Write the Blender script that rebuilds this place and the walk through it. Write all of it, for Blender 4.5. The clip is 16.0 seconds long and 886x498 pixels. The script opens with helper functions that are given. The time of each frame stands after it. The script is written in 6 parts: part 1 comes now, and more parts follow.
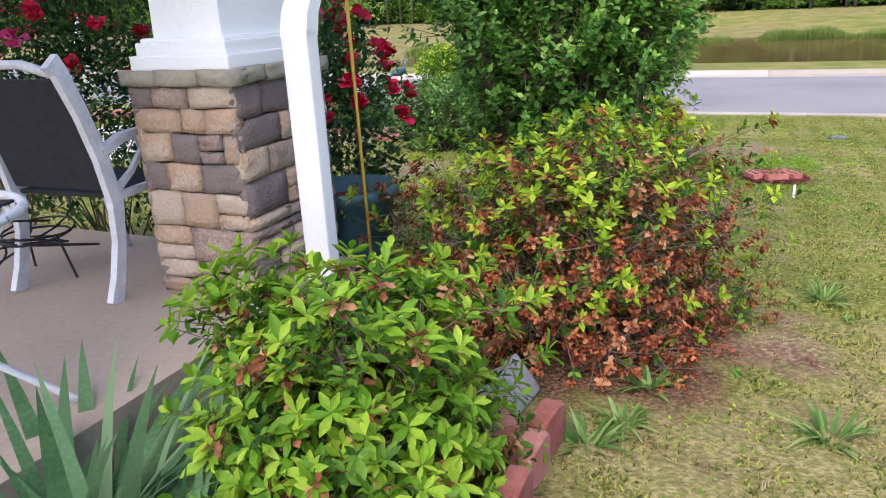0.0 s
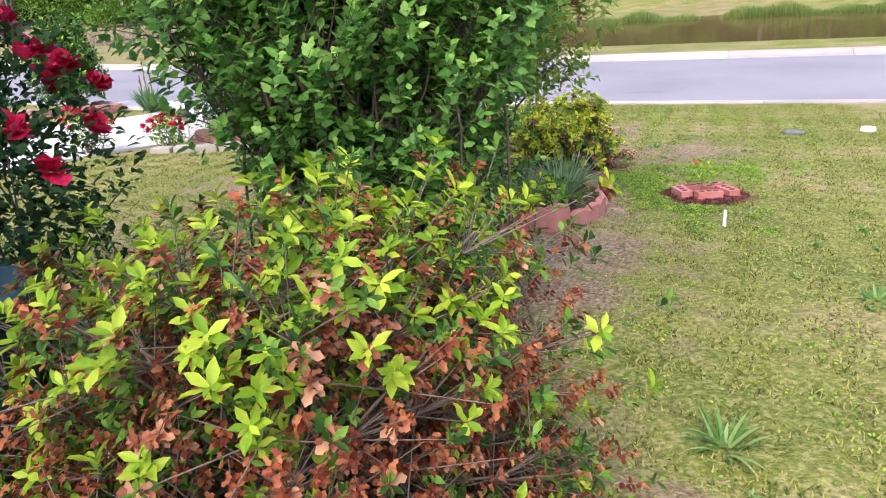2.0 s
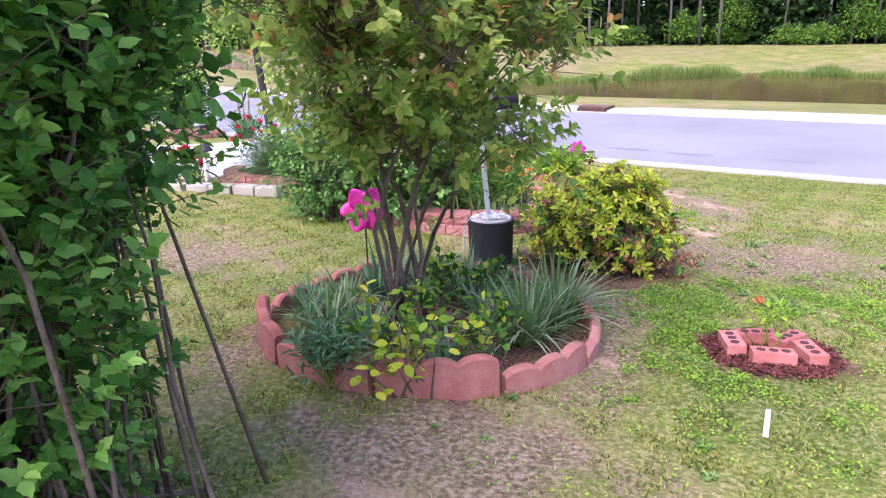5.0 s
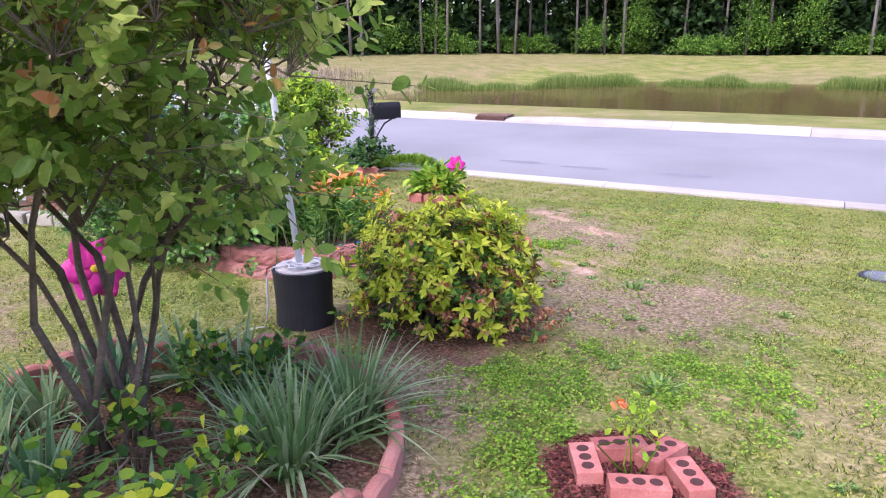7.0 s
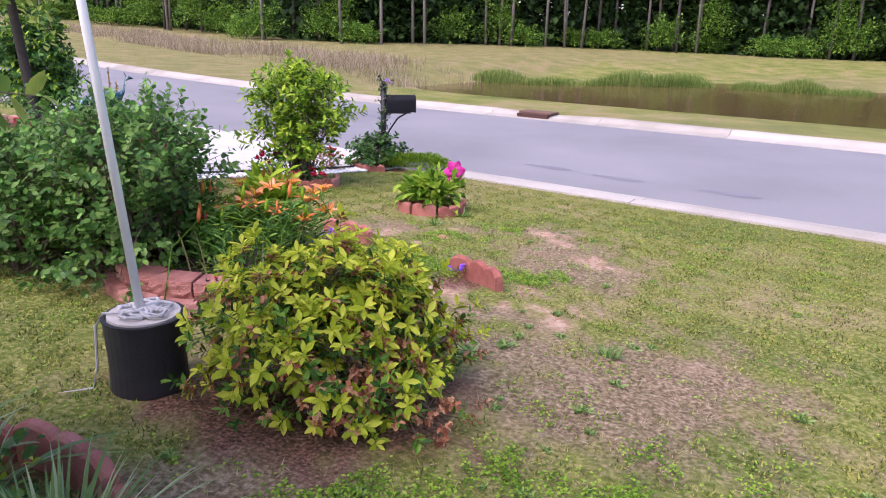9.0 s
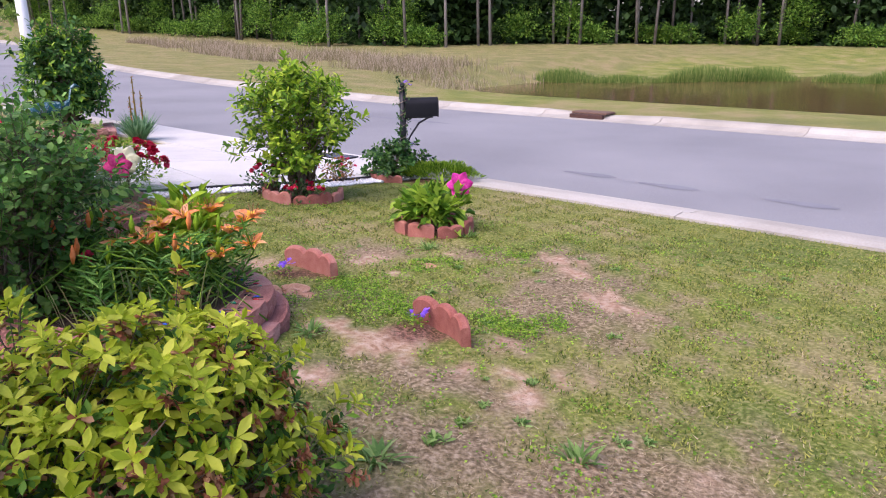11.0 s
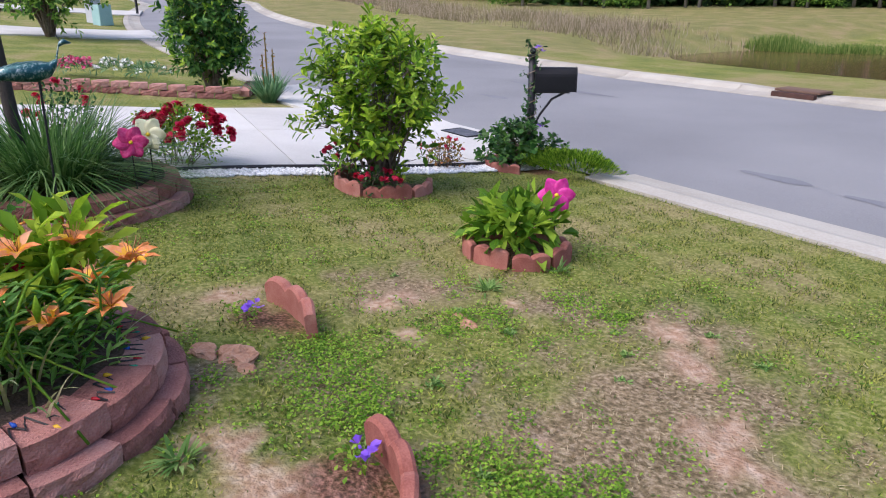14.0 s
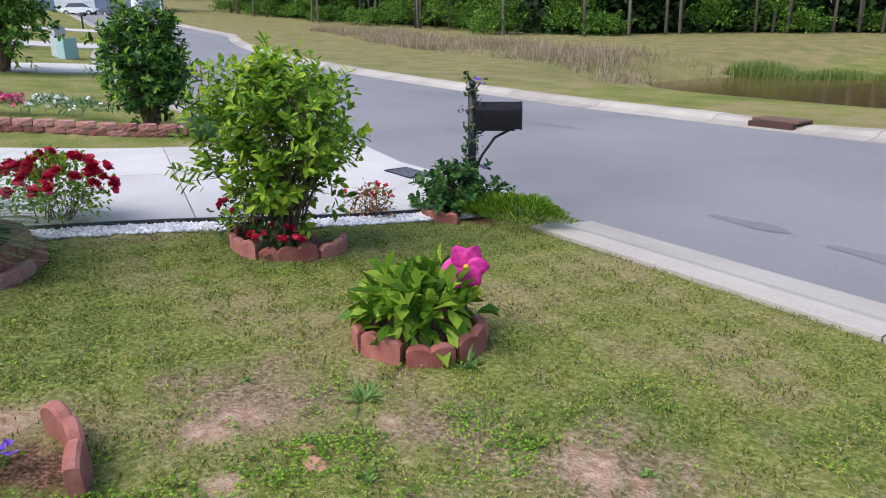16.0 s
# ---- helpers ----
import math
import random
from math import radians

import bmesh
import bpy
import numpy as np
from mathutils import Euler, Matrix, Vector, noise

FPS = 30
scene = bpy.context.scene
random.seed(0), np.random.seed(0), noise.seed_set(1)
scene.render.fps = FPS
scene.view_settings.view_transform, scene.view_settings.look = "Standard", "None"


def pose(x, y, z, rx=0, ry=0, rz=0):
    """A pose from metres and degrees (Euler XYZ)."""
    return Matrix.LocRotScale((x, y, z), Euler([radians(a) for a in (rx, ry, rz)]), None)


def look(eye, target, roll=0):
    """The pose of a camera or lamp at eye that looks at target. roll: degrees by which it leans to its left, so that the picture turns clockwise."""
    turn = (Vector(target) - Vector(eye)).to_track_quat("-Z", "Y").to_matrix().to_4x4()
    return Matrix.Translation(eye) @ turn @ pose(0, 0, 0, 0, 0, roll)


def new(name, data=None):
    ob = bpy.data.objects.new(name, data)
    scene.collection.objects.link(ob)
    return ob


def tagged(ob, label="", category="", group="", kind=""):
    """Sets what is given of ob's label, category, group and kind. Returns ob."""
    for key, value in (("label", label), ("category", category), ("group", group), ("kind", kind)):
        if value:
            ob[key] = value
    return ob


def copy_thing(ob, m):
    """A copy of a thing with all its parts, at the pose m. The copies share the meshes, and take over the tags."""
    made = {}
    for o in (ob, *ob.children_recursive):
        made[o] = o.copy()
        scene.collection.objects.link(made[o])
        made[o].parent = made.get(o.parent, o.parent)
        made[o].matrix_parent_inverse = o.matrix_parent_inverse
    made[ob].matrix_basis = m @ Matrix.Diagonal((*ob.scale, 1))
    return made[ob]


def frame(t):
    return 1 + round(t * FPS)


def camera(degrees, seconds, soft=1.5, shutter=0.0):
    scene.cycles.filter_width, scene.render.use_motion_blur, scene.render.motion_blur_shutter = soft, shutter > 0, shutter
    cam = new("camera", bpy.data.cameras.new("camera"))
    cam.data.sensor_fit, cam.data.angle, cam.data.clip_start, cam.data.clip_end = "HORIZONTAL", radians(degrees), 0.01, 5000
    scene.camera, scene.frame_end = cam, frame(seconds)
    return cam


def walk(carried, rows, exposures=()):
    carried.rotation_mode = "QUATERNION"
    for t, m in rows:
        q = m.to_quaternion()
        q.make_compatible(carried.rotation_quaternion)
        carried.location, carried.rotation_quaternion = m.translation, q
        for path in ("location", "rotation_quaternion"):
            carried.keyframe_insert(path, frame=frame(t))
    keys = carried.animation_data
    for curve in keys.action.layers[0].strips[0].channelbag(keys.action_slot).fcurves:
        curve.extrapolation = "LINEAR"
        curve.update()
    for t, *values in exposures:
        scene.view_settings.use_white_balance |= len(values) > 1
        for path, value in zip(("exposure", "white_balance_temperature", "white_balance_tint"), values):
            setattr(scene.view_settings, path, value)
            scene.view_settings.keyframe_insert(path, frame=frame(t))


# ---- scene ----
cam = camera(63.4, 16.0, soft=1.1)
PATH = [
    (0, (-0.099, -2.68, 1.777), (-0.226, -0.79, 1.137), -2.9),
    (0.5, (0.166, -2.321, 1.72), (0.001, -0.43, 1.09), -3.7),
    (1, (0.389, -1.993, 1.743), (0.203, -0.127, 1.049), -5.2),
    (1.5, (0.519, -1.552, 1.744), (0.453, 0.3, 0.992), -4.0),
    (2, (0.802, -1.193, 1.724), (0.729, 0.685, 1.039), -4.0),
    (2.5, (1.11, -0.934, 1.733), (1.081, 0.943, 1.04), -4.3),
    (3, (1.216, -0.336, 1.738), (1.219, 1.574, 1.145), -0.5),
    (3.5, (1.258, 0.145, 1.629), (1.225, 2.066, 1.075), -1.2),
    (3.7, (1.453, 0.2, 1.638), (1.288, 2.115, 1.084), -1.0),
    (5.8, (2.049, 1.423, 1.514), (1.529, 3.267, 0.94), -1.6),
    (6, (2.042, 1.559, 1.511), (1.587, 3.421, 0.941), -0.7),
    (6.5, (2.117, 1.863, 1.571), (1.944, 3.777, 1.019), -1.5),
    (7, (2.377, 2.159, 1.489), (2.097, 4.06, 0.933), -0.6),
    (7.5, (2.545, 2.463, 1.473), (2.395, 4.336, 0.789), -0.8),
    (8, (2.599, 2.818, 1.477), (2.618, 4.698, 0.797), 0.1),
    (8.5, (2.795, 3.062, 1.478), (2.48, 4.937, 0.858), 3.0),
    (9, (2.931, 3.373, 1.476), (2.49, 5.235, 0.894), 1.6),
    (9.5, (2.931, 3.677, 1.456), (2.591, 5.56, 0.872), 1.6),
    (10, (3.012, 3.915, 1.447), (2.574, 5.757, 0.804), -0.4),
    (10.2, (3.114, 4.033, 1.425), (2.587, 5.879, 0.865), 1.1),
    (12.3, (3.367, 5.588, 1.314), (2.62, 7.326, 0.664), -2.1),
    (12.5, (3.342, 5.722, 1.283), (2.62, 7.461, 0.611), -0.3),
    (13, (3.338, 6.022, 1.303), (2.641, 7.767, 0.619), -2.1),
    (13.5, (3.391, 6.279, 1.283), (2.312, 7.843, 0.659), -2.0),
    (14, (3.294, 6.602, 1.291), (2.213, 8.145, 0.62), 0.1),
    (14.5, (3.219, 6.855, 1.286), (2.131, 8.398, 0.628), -1.9),
    (15, (3.319, 7.163, 1.298), (2.079, 8.625, 0.729), -1.3),
    (15.5, (3.301, 7.506, 1.267), (2.188, 9.071, 0.71), -1.1),
    (16, (3.196, 7.752, 1.263), (2.122, 9.329, 0.663), -0.5),
]
walk(cam, [(t, look(eye, target, roll)) for t, eye, target, roll in PATH],
     [(0, 1.28, 6450, 20), (1, 1.45, 6450, 23), (2, 1.6, 6300, 26), (3.5, 1.75, 5980, 33), (6, 1.8, 5900, 34), (7, 1.6, 5950, 33), (8, 1.34, 6050, 32),
      (9, 1.26, 6250, 33), (10.2, 1.2, 6330, 32), (12.5, 1.0, 6220, 24), (14, .9, 6200, 18), (16, .8, 6180, 15)])
# ---- light ----
SUN_ELEV, SUN_ROT = radians(52), radians(205)
world = bpy.data.worlds.new("sky")
scene.world = world
world.use_nodes = True
wn = world.node_tree.nodes
sky = wn.new("ShaderNodeTexSky")
sky.sky_type = "NISHITA"
sky.sun_disc = False
sky.sun_elevation, sky.sun_rotation = SUN_ELEV, SUN_ROT
sky.air_density, sky.dust_density = 1.0, 2.5
wn["Background"].inputs[1].default_value = 0.15
world.node_tree.links.new(sky.outputs[0], wn["Background"].inputs[0])
sun = new("sun", bpy.data.lights.new("sun", "SUN"))
sun.data.energy, sun.data.angle, sun.data.color = 1.5, radians(50), (1.0, 0.975, 0.94)
sun.matrix_world = pose(0, 0, 30, 38, 0, -25)

# ---- the lie of the land: u runs from the house to the road, v along the road ----
NU = Vector((0.349, 0.937))


def bend(v):
    """How far the road has swung away from its straight line."""
    d = np.maximum(0, -np.asarray(v, float) - 15)
    e = np.minimum(d, 40)
    return 0.0045 * e * e + 0.1 * (d - e)


def uv_of(x, y):
    v = 0.937 * (x - 2.7) - 0.349 * (y - 4.5)
    return 0.349 * (x - 2.7) + 0.937 * (y - 4.5) - bend(v), v


def xy_of(u, v):
    u = u + bend(v)
    return 2.7 + 0.349 * u + 0.937 * v, 4.5 + 0.937 * u - 0.349 * v


def step(a, b, t):
    t = np.clip((t - a) / (b - a), 0, 1)
    return t * t * (3 - 2 * t)


def rise(v):
    d = np.maximum(0, -v - 12)
    d = np.minimum(d, 150)
    return 0.014 * d + 0.00024 * d * d


KERB_IN, KERB_OUT, FAR_IN, FAR_OUT = 7.48, 8.25, 15.2, 15.9
POND_Z = -1.05


def pond_far(v):
    return 40 - 7.5 * step(-8, -19, v)


def land_uv(u, v):
    """Height of the ground."""
    u, v = np.asarray(u, float), np.asarray(v, float)
    lawn = np.maximum(-0.0702 * np.maximum(u, -14), -0.505)
    under = step(7.5, 7.58, u) * (1 - step(15.78, 15.86, u))
    z = lawn * (1 - under) + under * -0.72
    inpond = step(-23, -19, v)
    dip = step(18.0, 26.8, u) * inpond
    rising = step(0, 1, (u - pond_far(v) + 1.5) / 26)
    z = np.where(u > 15.8, -0.47 - dip * 0.75 + rising * (0.55 + 0.75 * inpond), z)
    z = z + rise(v) + 0.012 * np.sin(u * 1.7 + v * 0.9) * step(7.6, 6.6, u)
    return z


def land(x, y):
    return float(land_uv(*uv_of(x, y)))


# ---- mesh helpers ----
rng = np.random.default_rng(7)


def mesh_np(name, verts, faces, smooth=False):
    """A mesh from an array of points and an array of faces with equally many corners."""
    verts, faces = np.asarray(verts, np.float32), np.asarray(faces, np.int32)
    me = bpy.data.meshes.new(name)
    k = faces.shape[1]
    me.vertices.add(len(verts)), me.loops.add(faces.size), me.polygons.add(len(faces))
    me.vertices.foreach_set("co", verts.ravel())
    me.loops.foreach_set("vertex_index", faces.ravel())
    me.polygons.foreach_set("loop_start", np.arange(0, faces.size, k, dtype=np.int32))
    me.polygons.foreach_set("loop_total", np.full(len(faces), k, np.int32))
    me.polygons.foreach_set("use_smooth", np.full(len(faces), smooth))
    me.update(calc_edges=True)
    return me


def put(name, me, material, parent=None, label="", at=None):
    """Links a mesh as one object, under a thing where one is given."""
    ob = new(name, me)
    if material and not me.materials:
        me.materials.append(material)
    if parent:
        ob.parent = parent
    if at is not None:
        ob.matrix_basis = at
    if label:
        ob["label"] = label
    return ob


def part(name, bm, material, parent=None, label="", at=None, smooth=False):
    me = bpy.data.meshes.new(name)
    bm.normal_update()
    bm.to_mesh(me)
    bm.free()
    if smooth:
        me.polygons.foreach_set("use_smooth", [True] * len(me.polygons))
    return put(name, me, material, parent, label, at)


def thing(name, x, y, label, category, group="", kind="", z=None, rz=0.0):
    ob = new(name)
    ob.empty_display_size = 0.1
    ob.matrix_basis = pose(x, y, land(x, y) if z is None else z, 0, 0, rz)
    return tagged(ob, label, category, group, kind)


def box(bm, c, s, rot=None, taper=1.0, bevel=0.0):
    """A box with centre c and size s; its top scaled by taper."""
    m = Matrix.Translation(c) @ (rot or Matrix()) @ Matrix.Diagonal((*s, 1))
    r = bmesh.ops.create_cube(bm, size=1)["verts"]
    for p in r:
        if p.co.z > 0:
            p.co.x *= taper
            p.co.y *= taper
    bmesh.ops.transform(bm, matrix=m, verts=r)
    if bevel:
        es = list({e for p in r for e in p.link_edges})
        bmesh.ops.bevel(bm, geom=es, offset=bevel, segments=2, affect="EDGES", profile=0.6)
    return bm


def tube(bm, pts, radii, sides=8, cap=True):
    """A round tube along pts."""
    pts = [Vector(p) for p in pts]
    if not hasattr(radii, "__len__"):
        radii = [radii] * len(pts)
    rings = []
    for i, p in enumerate(pts):
        d = (pts[min(i + 1, len(pts) - 1)] - pts[max(i - 1, 0)]).normalized()
        a = d.cross(Vector((0.13, 0.31, 0.94)) if abs(d.z) < 0.9 else Vector((1, 0.1, 0))).normalized()
        b = d.cross(a)
        rings.append([bm.verts.new(p + (a * math.cos(k) + b * math.sin(k)) * radii[i])
                      for k in (2 * math.pi * j / sides for j in range(sides))])
    for r, s in zip(rings, rings[1:]):
        for j in range(sides):
            bm.faces.new((r[j], r[(j + 1) % sides], s[(j + 1) % sides], s[j]))
    if cap:
        bm.faces.new(rings[0][::-1]), bm.faces.new(rings[-1])
    return bm


def loft(sections, closed=False):
    """Faces between equal rows of points, capped at the ends unless closed."""
    bm = bmesh.new()
    rows = [[bm.verts.new(p) for p in s] for s in sections]
    k = len(rows[0])
    for i in range(len(rows) if closed else len(rows) - 1):
        a, b = rows[i], rows[(i + 1) % len(rows)]
        for j in range(k):
            bm.faces.new((a[j], a[(j + 1) % k], b[(j + 1) % k], b[j]))
    if not closed:
        bm.faces.new(rows[0][::-1]), bm.faces.new(rows[-1])
    bmesh.ops.recalc_face_normals(bm, faces=bm.faces)
    return bm


# ---- materials ----
def material(name, colors, scale=8.0, fine=60.0, rough=0.8, bump=0.2, depth=0.01, island=0.0, obj=0.0, metal=0.0, spec=0.4, trans=0.0, positions=None):
    """Noise at two scales between the colours, with varying tone per piece, and relief."""
    m = bpy.data.materials.new(name)
    m.use_nodes = True
    nt = m.node_tree
    n, l = nt.nodes, nt.links
    b = n["Principled BSDF"]
    tc = n.new("ShaderNodeTexCoord")
    n1 = n.new("ShaderNodeTexNoise")
    n1.inputs["Scale"].default_value, n1.inputs["Detail"].default_value = scale, 5
    n2 = n.new("ShaderNodeTexNoise")
    n2.inputs["Scale"].default_value, n2.inputs["Detail"].default_value = fine, 3
    l.new(tc.outputs["Object"], n1.inputs["Vector"]), l.new(tc.outputs["Object"], n2.inputs["Vector"])
    mix = n.new("ShaderNodeMath")
    mix.operation = "MULTIPLY_ADD"
    mix.inputs[1].default_value = 0.4
    l.new(n2.outputs["Fac"], mix.inputs[0])
    half = n.new("ShaderNodeMath")
    half.operation = "MULTIPLY"
    half.inputs[1].default_value = 0.6
    l.new(n1.outputs["Fac"], half.inputs[0]), l.new(half.outputs[0], mix.inputs[2])
    fac = mix.outputs[0]
    for amount, node, out in ((island, "ShaderNodeNewGeometry", "Random Per Island"), (obj, "ShaderNodeObjectInfo", "Random")):
        if amount:
            r, s, a = n.new(node), n.new("ShaderNodeMath"), n.new("ShaderNodeMath")
            s.operation, a.operation = "MULTIPLY_ADD", "ADD"
            s.inputs[1].default_value, s.inputs[2].default_value = amount, -amount / 2
            l.new(r.outputs[out], s.inputs[0]), l.new(s.outputs[0], a.inputs[0]), l.new(fac, a.inputs[1])
            fac = a.outputs[0]
    ramp = n.new("ShaderNodeValToRGB")
    e = ramp.color_ramp.elements
    while len(e) < len(colors):
        e.new(0.5)
    for i, c in enumerate(colors):
        e[i].position = positions[i] if positions else 0.28 + 0.44 * i / max(1, len(colors) - 1)
        e[i].color = (*c, 1)
    l.new(fac, ramp.inputs[0]), l.new(ramp.outputs[0], b.inputs["Base Color"])
    b.inputs["Roughness"].default_value, b.inputs["Metallic"].default_value = rough, metal
    b.inputs["Specular IOR Level"].default_value = spec
    if bump:
        bp = n.new("ShaderNodeBump")
        bp.inputs["Strength"].default_value, bp.inputs["Distance"].default_value = bump, depth
        l.new(n2.outputs["Fac"], bp.inputs["Height"]), l.new(bp.outputs[0], b.inputs["Normal"])
    if trans:
        t, ms = n.new("ShaderNodeBsdfTranslucent"), n.new("ShaderNodeMixShader")
        ms.inputs[0].default_value = trans
        l.new(ramp.outputs[0], t.inputs["Color"])
        l.new(b.outputs[0], ms.inputs[1]), l.new(t.outputs[0], ms.inputs[2]), l.new(ms.outputs[0], n["Material Output"].inputs[0])
    return m


def leafy(name, dark, light, pale=None, rough=0.5, trans=0.42):
    return material(name, [dark, light, pale or light], 6, 90, rough, 0.1, 0.002, island=0.8, trans=trans, spec=0.22)


